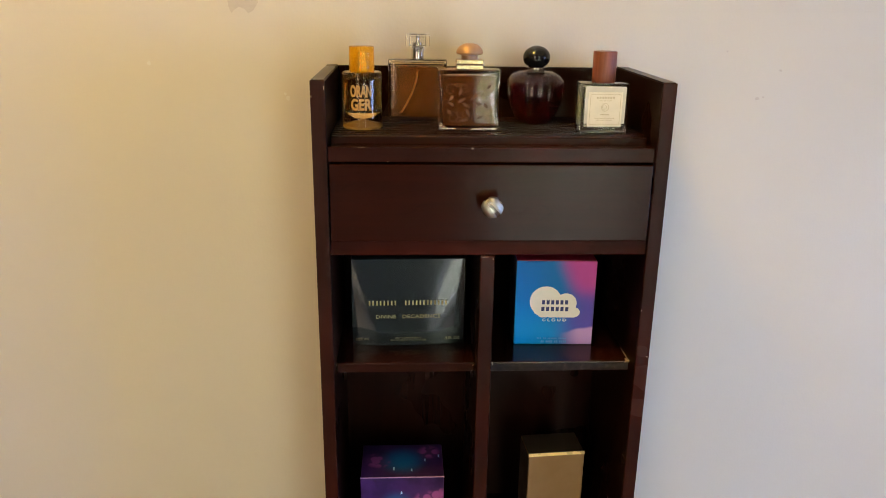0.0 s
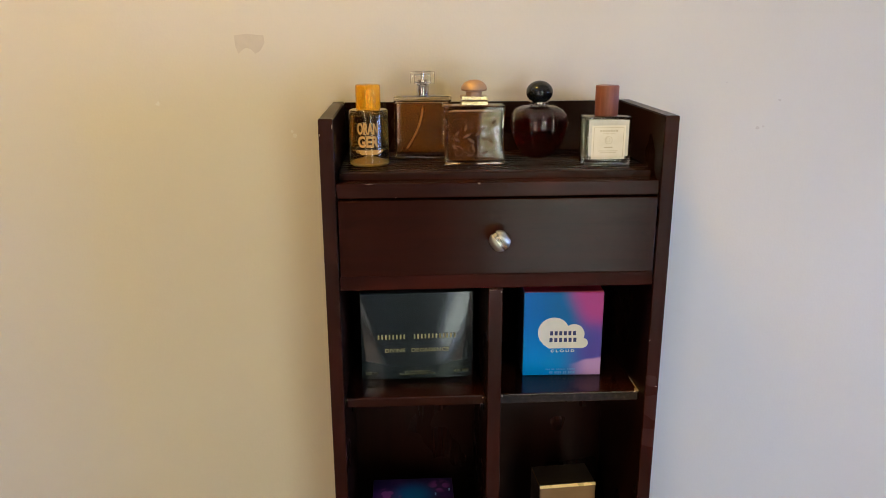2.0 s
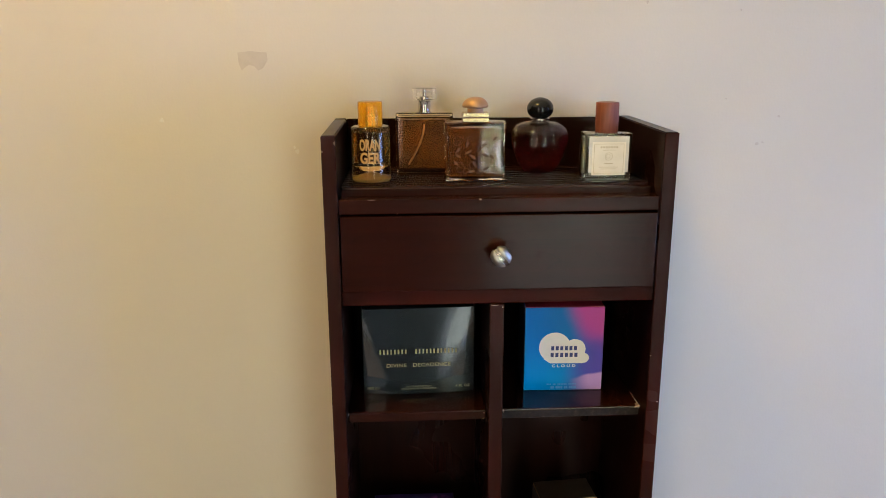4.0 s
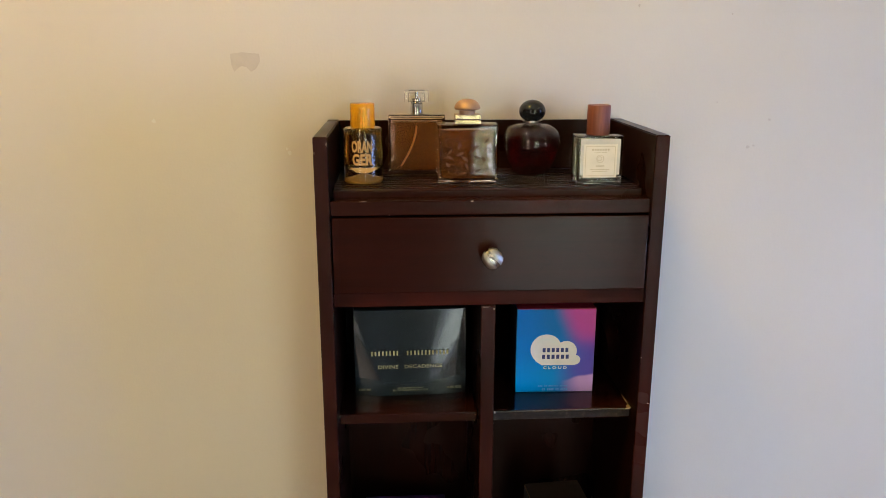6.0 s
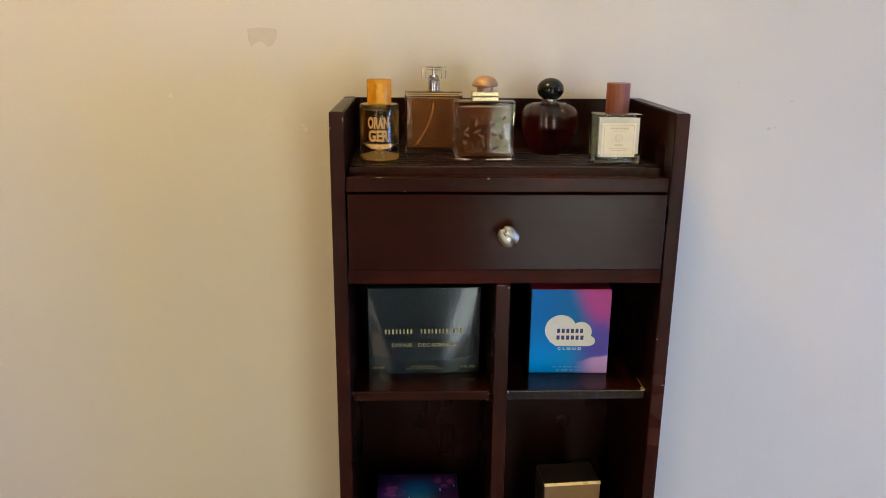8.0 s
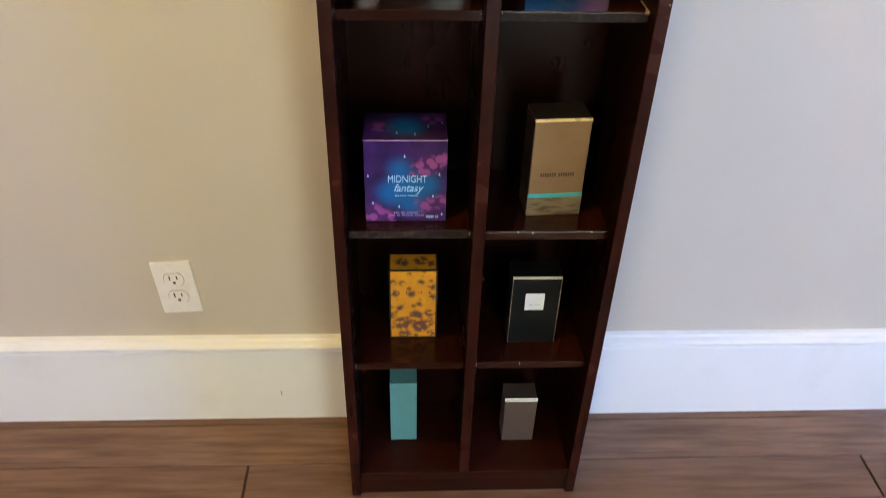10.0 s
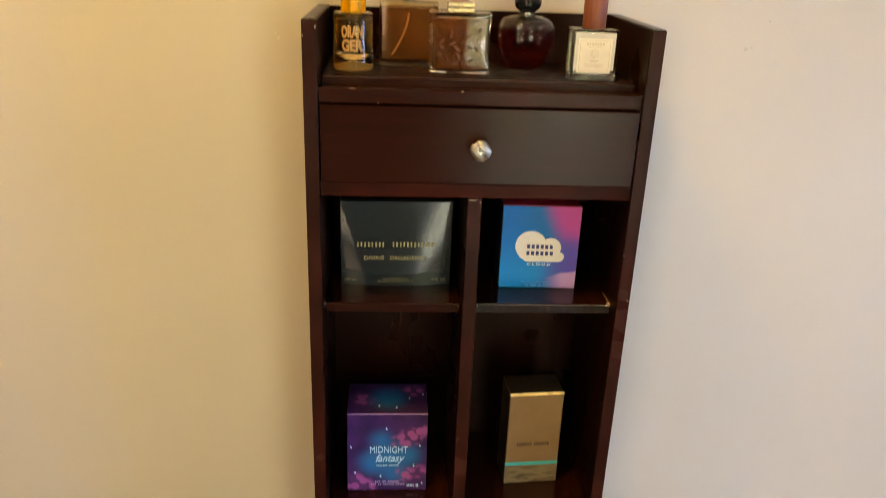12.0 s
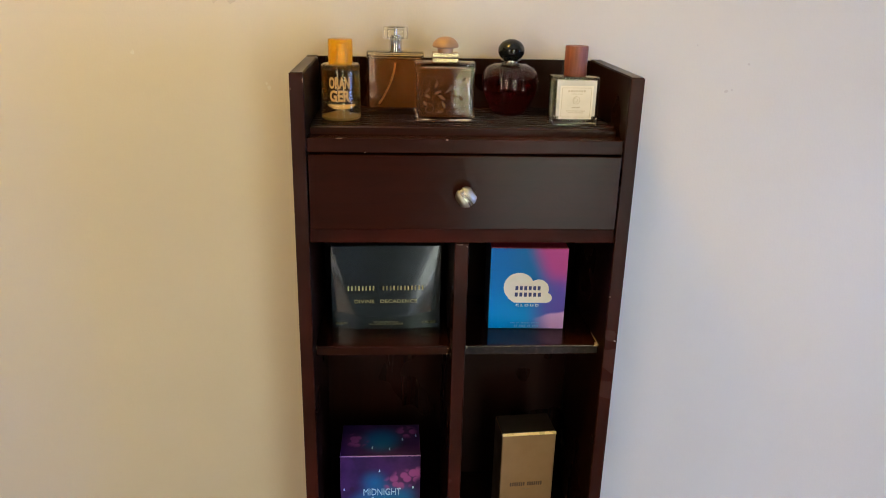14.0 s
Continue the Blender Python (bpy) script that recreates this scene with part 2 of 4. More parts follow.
WALL, UMBER = make_wall(), make_dark_wall()
CEIL = make_print("ceiling_white_paint", (0.78, 0.77, 0.74), 0.7)
# upright wood darkened so cubby insides carry their shade in the colour
WOOD_SHADED, WOOD_H = make_espresso("espresso_wood_shaded", "z", 0.0, 0.015, depth=0.6), make_espresso("espresso_wood_level", "x", 0.010)
WOOD_SHELF = make_espresso("glossy_reddish_espresso_wood", "x", 0.008, 0.03, 0.42, (0.12, 0.20))
WOOD_FACE = make_espresso("figured_espresso_wood", "x", 0.002, 0.09, 0.20, (0.12, 0.17), 0.4)
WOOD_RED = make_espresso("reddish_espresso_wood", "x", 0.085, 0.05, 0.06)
# lit copy of the upright wood, for its front edges
WOOD_LIT = make_espresso("lit_reddish_espresso", "z", 0.036, 0.04, 0.17, (0.2, 0.3))
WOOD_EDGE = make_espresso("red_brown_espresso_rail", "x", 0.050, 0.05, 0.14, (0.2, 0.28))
WOOD_SLAT = make_espresso("glossy_espresso_slat", "x", -0.012, 0.04, 0.45, (0.16, 0.24))
PLANK, WHITE = make_plank(), make_white_paint()
GLASS = make_glass("clear_glass", ior=1.40)
GLASS_WARM = make_glass("amber_tinted_glass", (1.0, 0.92, 0.78), ior=1.38)
PANE = make_glass("window_glass", ior=1.1)
CHROME = make_steel("chrome", 0.10, (0.62, 0.61, 0.60))
GOLD, ROSE = make_steel("pale_gold_metal", 0.25, (0.74, 0.58, 0.36)), make_print("satin_copper", (0.40, 0.235, 0.14), 0.46, 0.6)
PRINT_GOLD = make_print("gold_ink", (0.40, 0.33, 0.15), 0.4, 0.2)
CREAM = make_print("cream_card", (0.82, 0.74, 0.67), 0.5)
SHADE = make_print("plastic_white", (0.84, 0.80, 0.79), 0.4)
DARK = make_print("dark_slot", (0.02, 0.017, 0.015), 0.6)


# ---- mesh helpers ----
def bm_box(x0, x1, y0, y1, z0, z1, bevel=0.0, segs=1, bm=None):
    bm = bm or bmesh.new()
    got = bmesh.ops.create_cube(bm, size=1.0)["verts"]
    for v in got:
        v.co = Vector(((x0 + x1) / 2 + v.co.x * (x1 - x0), (y0 + y1) / 2 + v.co.y * (y1 - y0), (z0 + z1) / 2 + v.co.z * (z1 - z0)))
    if bevel:
        edges = list({e for v in got for e in v.link_edges})
        bmesh.ops.bevel(bm, geom=edges, offset=bevel, segments=segs, affect="EDGES", profile=0.6)
    return bm


def bm_lathe(profile, segs=48, centre=(0, 0), squash=1.0, close=True):
    """Turn a profile of (radius, z) about the upright axis through centre."""
    bm = bmesh.new()
    rings = []
    for r, z in profile:
        if r < 1e-6:
            rings.append([bm.verts.new((centre[0], centre[1], z))])
        else:
            rings.append([bm.verts.new((centre[0] + r * math.cos(a), centre[1] + squash * r * math.sin(a), z)) for a in (2 * math.pi * i / segs for i in range(segs))])
    for a, b in zip(rings, rings[1:]):
        for i in range(segs):
            j = (i + 1) % segs
            if len(a) == 1 and len(b) == 1:
                continue
            if len(a) == 1:
                bm.faces.new((a[0], b[j], b[i]))
            elif len(b) == 1:
                bm.faces.new((a[i], a[j], b[0]))
            else:
                bm.faces.new((a[i], a[j], b[j], b[i]))
    bmesh.ops.recalc_face_normals(bm, faces=bm.faces)
    return bm


def bm_prism(outline, y0, y1, bm=None):
    """An outline in x and z, drawn out from y0 to y1."""
    bm = bm or bmesh.new()
    a = [bm.verts.new((x, y0, z)) for x, z in outline]
    b = [bm.verts.new((x, y1, z)) for x, z in outline]
    faces = [bm.faces.new(a), bm.faces.new(b[::-1])]
    n = len(a)
    for i in range(n):
        faces.append(bm.faces.new((a[i], b[i], b[(i + 1) % n], a[(i + 1) % n])))
    bmesh.ops.recalc_face_normals(bm, faces=faces)
    return bm


def bm_tube(points, radius, segs=8):
    bm = bmesh.new()
    rings = []
    for i, p in enumerate(points):
        p = Vector(p)
        way = (Vector(points[min(i + 1, len(points) - 1)]) - Vector(points[max(i - 1, 0)])).normalized()
        side = way.cross(Vector((0, 1, 0.01))).normalized()
        up = side.cross(way)
        rings.append([bm.verts.new(p + radius * (math.cos(a) * side + math.sin(a) * up)) for a in (2 * math.pi * k / segs for k in range(segs))])
    for a, b in zip(rings, rings[1:]):
        for k in range(segs):
            bm.faces.new((a[k], a[(k + 1) % segs], b[(k + 1) % segs], b[k]))
    bm.faces.new(rings[0][::-1])
    bm.faces.new(rings[-1])
    bmesh.ops.recalc_face_normals(bm, faces=bm.faces)
    return bm


def part(name, bm, material, parent=None, label="", smooth=False):
    me = bpy.data.meshes.new(name)
    bm.to_mesh(me)
    bm.free()
    me.materials.append(material)
    if smooth:
        for p in me.polygons:
            p.use_smooth = True
        me.set_sharp_from_angle(angle=radians(35))
    ob = new(name, me)
    ob.parent = parent
    return tagged(ob, label) if label else ob


def thing(name, place, label, category, group="", kind="", turn=0.0):
    ob = new(name)
    ob.empty_display_size = 0.05
    ob.matrix_basis = pose(*place, 0, 0, turn)
    return tagged(ob, label, category, group, kind)


def lettering(text, x0, x1, z0, z1, y, material, parent, wrap=0.0, bold=0.0, shear=0.0):
    """Words of the built-in font, fitted into a box on an upright face that looks towards -y."""
    cu = bpy.data.curves.new("lettering", "FONT")
    cu.body, cu.extrude, cu.offset, cu.shear = text, 0.02, bold, shear
    cu.resolution_u = 3
    tmp = bpy.data.objects.new("lettering", cu)
    me = bpy.data.meshes.new_from_object(tmp)
    bpy.data.objects.remove(tmp)
    xs, ys = [v.co.x for v in me.vertices], [v.co.y for v in me.vertices]
    ax, bx, ay, by = min(xs), max(xs), min(ys), max(ys)
    for v in me.vertices:
        x = x0 + (v.co.x - ax) / (bx - ax) * (x1 - x0)
        z = z0 + (v.co.y - ay) / (by - ay) * (z1 - z0)
        d = -v.co.z * 0.01
        if wrap:
            v.co = ((wrap - d) * math.sin(x / wrap), -(wrap - d) * math.cos(x / wrap) + y, z)
        else:
            v.co = (x, y + d, z)
    me.materials.clear()
    me.materials.append(material)
    ob = new("lettering", me)
    ob.parent = parent
    return ob


def bars(spans, z0, z1, y, material, parent, name="lettering_bar"):
    """Plain bars, one for each span of x."""
    bm = bmesh.new()
    for a, b in spans:
        bm_box(a, b, y - 0.0003, y + 0.0003, z0, z1, bm=bm)
    return part(name, bm, material, parent)


def even(x0, x1, counts, gap=0.35):
    """Spans for words of so many characters each."""
    unit = (x1 - x0) / (sum(counts) + (len(counts) - 1) * 0.9)
    out, x = [], x0
    for n in counts:
        for i in range(n):
            out.append((x + unit * gap / 2, x + unit * (1 - gap / 2)))
            x += unit
        x += unit * 0.9
    return out


# ---- room ----
X0, X1, Y0, CEILING = -2.3, 2.2, -2.3, 2.45


def wall_with_holes(name, axis, at, thick, a0, a1, holes, label, paint=None):
    """A wall along x or y with square openings (a, b, low, high)."""
    bm = bmesh.new()
    def block(a, b, lo, hi):
        if axis == "x":
            bm_box(a, b, at, at + thick, lo, hi, bm=bm)
        else:
            bm_box(at, at + thick, a, b, lo, hi, bm=bm)
    edge = a0
    for a, b, lo, hi in holes:
        block(edge, a, 0, CEILING)
        block(a, b, 0, lo)
        block(a, b, hi, CEILING)
        edge = b
    block(edge, a1, 0, CEILING)
    return tagged(part(name, bm, paint or WALL), label, "wall", kind="structure")


wall_with_holes("wall_north", "x", 0.0, 0.12, X0 - 0.12, X1 + 0.12, [], "greige painted plaster wall with small scuffs and nail holes")
GREEN, WARMW, BLUE = (0.42, 1.10, 0.03, 2.06), (-0.98, -0.40, 0.03, 2.06), (-1.75, -0.75, 0.22, 1.50)
# out of view; its dark colour is chosen to cut frontal sheen
wall_with_holes("wall_south", "x", Y0 - 0.12, 0.12, X0 - 0.12, X1 + 0.12, [WARMW, GREEN], "unseen wall coloured dark umber to cut reflections, with two glass doors", UMBER)
wall_with_holes("wall_east", "y", X1, 0.12, Y0, 0.0, [BLUE], "greige painted wall with a tall window")
# also out of view, darkened so less light reaches the cubbies
wall_with_holes("wall_west", "y", X0 - 0.12, 0.12, Y0, 0.0, [], "unseen wall coloured dark umber to cut bounced light", UMBER)
tagged(part("ceiling", bm_box(X0 - 0.12, X1 + 0.12, Y0 - 0.12, 0.12, CEILING, CEILING + 0.1), CEIL), "flat white painted ceiling", "ceiling", kind="structure")


def window(name, axis, at, hole, label, rail=None, category="window"):
    a, b, lo, hi = hole
    w = thing(name, (0, 0, 0), label, category, kind="structure")
    def bar(nm, p, q, l, h, depth, mat=WHITE):
        if axis == "x":
            return part(nm, bm_box(p, q, at - depth / 2, at + depth / 2, l, h), mat, w)
        return part(nm, bm_box(at - depth / 2, at + depth / 2, p, q, l, h), mat, w)
    f = 0.045
    bar("window_frame", a, a + f, lo, hi, 0.06), bar("window_frame", b - f, b, lo, hi, 0.06)
    bar("window_frame", a + f, b - f, lo, lo + f, 0.06), bar("window_frame", a + f, b - f, hi - f, hi, 0.06)
    spans = [(lo + f, hi - f)]
    if rail:
        bar("mid_rail", a + f, b - f, rail[0], rail[1], 0.05)
        spans = [(lo + f, rail[0]), (rail[1], hi - f)]
    for l, h in spans:
        bar("pane", a + f, b - f, l, h, 0.006, PANE).visible_shadow = False


window("door_1", "x", Y0 - 0.06, GREEN, "white framed glass door with trees outside", None, "door")
window("door_2", "x", Y0 - 0.06, WARMW, "white framed glass door towards a sunlit wall", (0.78, 0.94), "door")
window("window_1", "y", X1 + 0.06, BLUE, "white framed window towards open sky")


def backdrop(name, place, size, turn, material, label):
    bm = bmesh.new()
    w, h = size
    bm.faces.new([bm.verts.new(p) for p in ((-w / 2, 0, -h / 2), (w / 2, 0, -h / 2), (w / 2, 0, h / 2), (-w / 2, 0, h / 2))])
    ob = part(name, bm, material)
    ob.matrix_basis = pose(*place, 0, 0, turn)
    tagged(ob, label, "backdrop", kind="structure")


backdrop("backdrop_trees", (0.80, Y0 - 0.5, 1.0), (1.5, 2.4), 180, make_glow("bright_trees", leaves_glow), "bright garden trees and sky outside the window")
backdrop("backdrop_sunny_wall", (-0.72, Y0 - 0.5, 1.0), (1.3, 2.4), 180, make_glow("sunny_wall", plain_glow((1.0, 0.85, 0.62), WARM_WINDOW)), "warm sunlit wall outside the window")
backdrop("backdrop_sky", (X1 + 0.8, -1.2, 1.35), (2.2, 2.4), 90, make_glow("open_sky", plain_glow((0.34, 0.51, 1.0), BLUE_WINDOW)), "pale blue sky outside the window")

# ceiling lamp, warm
lamp = thing("ceiling_lamp", (-0.34, -0.62, CEILING), "round white ceiling lamp with a warm bulb", "lamp")
part("base", bm_lathe([(0, 0), (0.13, 0), (0.14, -0.02), (0.13, -0.03), (0, -0.03)], 40), WHITE, lamp)
part("diffuser", bm_lathe([(0, -0.031), (0.125, -0.031), (0.12, -0.06), (0.085, -0.09), (0, -0.105)], 40),
     make_glow("warm_lamp_glass", plain_glow((1.0, 0.66, 0.12), LAMP)), lamp, "glowing opal glass", True)

# baseboard with a moulded cap
PROFILE = [(0.0, 0.0), (-0.018, 0.0), (-0.018, 0.182), (-0.0165, 0.186), (-0.020, 0.191), (-0.024, 0.196), (-0.024, 0.201), (-0.020, 0.205), (-0.012, 0.208), (-0.009, 0.212), (0.0, 0.214)]


def baseboard(name, a, b):
    bm = bmesh.new()
    rings = [[bm.verts.new((x, y - 0.0005, z)) for y, z in PROFILE] for x in (a, b)]
    n = len(PROFILE)
    for i in range(n):
        bm.faces.new((rings[0][i], rings[0][(i + 1) % n], rings[1][(i + 1) % n], rings[1][i]))
    bm.faces.new(rings[0]), bm.faces.new(rings[1][::-1])
    bmesh.ops.recalc_face_normals(bm, faces=bm.faces)
    tagged(part(name, bm, WHITE), "tall white painted baseboard with a moulded cap", "baseboard", kind="structure")


baseboard("baseboard", X0, X1)

# wall marks
SCUFF = make_print("old_scuff", (0.495, 0.425, 0.35), 0.7)
CHIP = make_print("pale_filler", (0.62, 0.58, 0.52), 0.7)


def wall_mark(name, outline, material, label):
    bm = bm_prism(outline, -0.0007, 0.0)
    tagged(part(name, bm, material), label, "wall mark")


wall_mark("paint_patch", [(-0.1275, 1.346), (-0.111, 1.348), (-0.0885, 1.346), (-0.0875, 1.336), (-0.094, 1.326), (-0.101, 1.322), (-0.106, 1.328), (-0.113, 1.330), (-0.119, 1.326), (-0.123, 1.322), (-0.1265, 1.331)],
          SCUFF, "brownish bare patch where the wall paint peeled")
rng = random.Random(4)
for x, z, r in ((0.628, 1.255, 0.0022), (0.6, 1.216, 0.0028), (0.608, 1.218, 0.0018), (-0.054, 1.212, 0.0035), (-0.058, 1.218, 0.002), (0.428, 1.41, 0.002), (0.549, 1.28, 0.0015), (0.559, 1.4, 0.0016), (-0.236, 1.257, 0.003), (0.338, 1.445, 0.0015)):
    pts = [(x + r * rng.uniform(0.6, 1.2) * math.cos(k * 0.785), z + r * rng.uniform(0.6, 1.2) * math.sin(k * 0.785)) for k in range(8)]
    wall_mark("nail_hole", pts, SCUFF if x > 0 else CHIP, "small filled nail hole in the wall paint")

wall_mark("baseboard_scratch", [(-0.1462, 0.067), (-0.1452, 0.067), (-0.1465, 0.080), (-0.1475, 0.0795)], DARK, "short dark scratch on the white baseboard")
bpy.data.objects["baseboard_scratch"].location.y = -0.0184
wall_mark("wall_scratch", [(-0.4800, 0.270), (-0.4785, 0.270), (-0.483, 0.295), (-0.484, 0.295)], SCUFF, "faint grey scratch in the wall paint")

# ---- outlet ----
outlet = thing("wall_outlet", (-0.3075, -0.0005, 0.3335), "white double power outlet with a plain cover plate", "outlet")
outlet.rotation_euler = (0, radians(-3.2), 0)
part("cover_plate", bm_box(-0.035, 0.035, -0.006, 0, -0.0575, 0.0575, 0.0025, 2), SHADE, outlet)
for s in (1, -1):
    cz = s * 0.0195
    ring = [(0.0172 * math.cos(a), cz + 0.0172 * math.sin(a)) for a in (2 * math.pi * k / 32 for k in range(32))]
    ring = [(x, min(max(z, cz - 0.0135), cz + 0.0135)) for x, z in ring]
    sock = part("socket", bm_prism(ring, -0.0075, -0.005), SHADE, outlet)
    gap = bm_tube([(0.0178 * math.cos(a), -0.0062, cz + min(max(0.0178 * math.sin(a), -0.0138), 0.0138)) for a in (2 * math.pi * k / 40 for k in range(41))], 0.0005, 5)
    part("socket_gap", gap, make_print("grey_gap", (0.30, 0.26, 0.22), 0.6), sock)
    part("slot", bm_box(-0.0075, -0.0052, -0.0079, -0.006, cz, cz + 0.009), DARK, sock)
    part("slot", bm_box(0.0052, 0.0075, -0.0079, -0.006, cz + 0.001, cz + 0.008), DARK, sock)
    part("earth_hole", bm_prism([(0.0028 * math.cos(a), cz - 0.0065 + 0.0030 * math.sin(a)) for a in (2 * math.pi * k / 12 for k in range(12))], -0.0079, -0.006), DARK, sock)
part("screw", bm_prism([(0.003 * math.cos(k * 0.52), 0.003 * math.sin(k * 0.52)) for k in range(12)], -0.0072, -0.005), SHADE, outlet)

# ---- cabinet ----
W, FRONT, BACK, TOP, T = 0.411, -0.208, -0.004, 1.2584, 0.0166
cab = thing("storage_tower", (0, 0, 0), "tall narrow espresso-stained wooden cubby tower with one drawer, against the wall", "cabinet")
for x in (0.0, W - T):
    # notched at the foot to clear the baseboard
    side = bmesh.new()
    outline = [(FRONT, 0.0), (-0.027, 0.0), (-0.027, 0.219), (BACK, 0.226), (BACK, TOP), (FRONT, TOP)]
    rings = [[side.verts.new((px, py, pz)) for py, pz in outline] for px in (x, x + T)]
    side.faces.new(rings[0]), side.faces.new(rings[1][::-1])
    for i in range(6):
        side.faces.new((rings[0][i], rings[1][i], rings[1][(i + 1) % 6], rings[0][(i + 1) % 6]))
    bmesh.ops.recalc_face_normals(side, faces=side.faces)
    bmesh.ops.bevel(side, geom=list(side.edges), offset=0.0014, segments=2, affect="EDGES")
    panel = part("side_panel", side, WOOD_SHADED, cab)
    # added strip with the lit front colour; the panel itself is darkened
    part("lit_front_strip", bm_box(x + 0.0003, x + T - 0.0003, FRONT - 0.0010, FRONT + 0.0004, 0.001, TOP - 0.0006, 0.0005), WOOD_LIT, panel)
part("back_panel", bm_box(T, W - T, BACK - 0.007, BACK - 0.001, 0.226, TOP - 0.001), WOOD_SHADED, cab)
IN0, IN1 = T + 0.0003, W - T - 0.0003
DIV0, DIV1 = 0.1945, 0.2120
part("lower_back", bm_box(T, W - T, -0.033, -0.028, 0.05, 0.2259), WOOD_SHADED, cab)
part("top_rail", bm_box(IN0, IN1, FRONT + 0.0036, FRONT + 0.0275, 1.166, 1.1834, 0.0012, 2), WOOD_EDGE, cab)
part("ledge_moulding", bm_box(IN0 + 0.002, IN1 - 0.003, FRONT + 0.0278, FRONT + 0.0400, 1.1700, 1.1910, 0.0016, 2), WOOD_H, cab)
part("drawer_case_top", bm_box(IN0, IN1, FRONT + 0.0403, BACK - 0.0075, 1.156, 1.1655), WOOD_H, cab)
SLAT_TOP = 1.1916
y = FRONT + 0.0435
slat_rng = random.Random(2)
while y < BACK - 0.016:
    part("slat", bm_box(IN0, IN1, y, y + 0.0078, SLAT_TOP - 0.012, SLAT_TOP - slat_rng.uniform(0, 0.0003), 0.0011, 2), WOOD_SLAT, cab)
    y += 0.0142
for x in (IN0, IN1 - 0.012):
    part("slat_bearer", bm_box(x, x + 0.012, FRONT + 0.0435, BACK - 0.007, 1.1660, 1.1794), WOOD_H, cab)
drawer = part("drawer_front", bm_box(IN0 + 0.0015, IN1 - 0.0015, FRONT - 0.0005, FRONT + 0.017, 1.0726, 1.1638, 0.0012, 2), WOOD_FACE, cab)
knob = part("knob", bm_lathe([(0, 0), (0.006, 0), (0.006, 0.010), (0.0085, 0.012), (0.0118, 0.015), (0.0128, 0.019), (0.0120, 0.0225), (0.0085, 0.0255), (0.004, 0.0268), (0, 0.027)], 40), make_knob_steel(), drawer, "brushed steel round knob", True)
knob.matrix_basis = pose(0.2042, FRONT - 0.0005, 1.1189, 90, 0, 0)
part("drawer_box", bm_box(IN0 + 0.006, IN1 - 0.006, FRONT + 0.0175, BACK - 0.012, 1.078, 1.150), WOOD_H, drawer)
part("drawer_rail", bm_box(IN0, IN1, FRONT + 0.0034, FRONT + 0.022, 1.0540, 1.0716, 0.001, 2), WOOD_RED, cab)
part("drawer_floor", bm_box(IN0, IN1, FRONT + 0.0223, BACK - 0.0075, 1.060, 1.0716), WOOD_H, cab)
divider = part("divider", bm_box(DIV0, DIV1, FRONT + 0.0015, -0.0335, 0.062, 1.0538, 0.001, 2), WOOD_SHADED, cab)
# same added lit strip over the darkened divider
part("lit_front_strip", bm_box(DIV0 + 0.0003, DIV1 - 0.0003, FRONT + 0.0004, FRONT + 0.0018, 0.063, 1.0532, 0.0005), WOOD_LIT, divider)
# shelves: top, thickness, set back on either side of the divider
SHELVES = (0.9027, 0.5810, 0.3230)
THICK, SET = (0.0135, 0.0150, 0.0140), ((0.0230, 0.0225), (0.0275, 0.0235), (0.0185, 0.0185))
for z, deep, sets in zip(SHELVES, THICK, SET):
    for a, b, d in ((IN0, DIV0 - 0.0003, sets[0]), (DIV1 + 0.0003, IN1, sets[1])):
        part("shelf", bm_box(a, b, FRONT + d, BACK - 0.0075, z - deep, z, 0.0022, 2), WOOD_SHELF, cab)
part("bottom_shelf", bm_box(IN0, IN1, FRONT + 0.002, -0.0335, 0.045, 0.0617, 0.0015, 2), WOOD_H, cab)
part("kick_board", bm_box(IN0, IN1, FRONT + 0.006, FRONT + 0.022, 0.002, 0.0447), WOOD_H, cab)
WORN = make_worn()
part("worn_edge", bm_box(DIV1 + 0.001, 0.3925, FRONT + 0.0217, FRONT + 0.0235, 0.8905, 0.9012, 0.0006), WORN, cab, "scuffed bare shelf edge")
part("worn_edge", bm_box(0.0190, 0.1905, FRONT + 0.0267, FRONT + 0.0285, 0.5675, 0.5795, 0.0006), WORN, cab, "scuffed bare shelf edge")
# bare chips in the stain along the edges: x, set back, z, width, height
CHIPPED = make_print("bare_chipped_wood", (0.31, 0.23, 0.17), 0.7)


def bare_chip(x, back, z, w, h, rnd):
    """A small torn spot with an uneven outline, a hair proud of the stain."""
    pts = [(x + w / 2 + w * 0.62 * rnd.uniform(0.5, 1.1) * math.cos(k * 0.898), z + h * 0.62 * rnd.uniform(0.5, 1.1) * math.sin(k * 0.898)) for k in range(7)]
    part("bare_chip", bm_prism(pts, FRONT + back - 0.0004, FRONT + back + 0.0008), CHIPPED, cab)


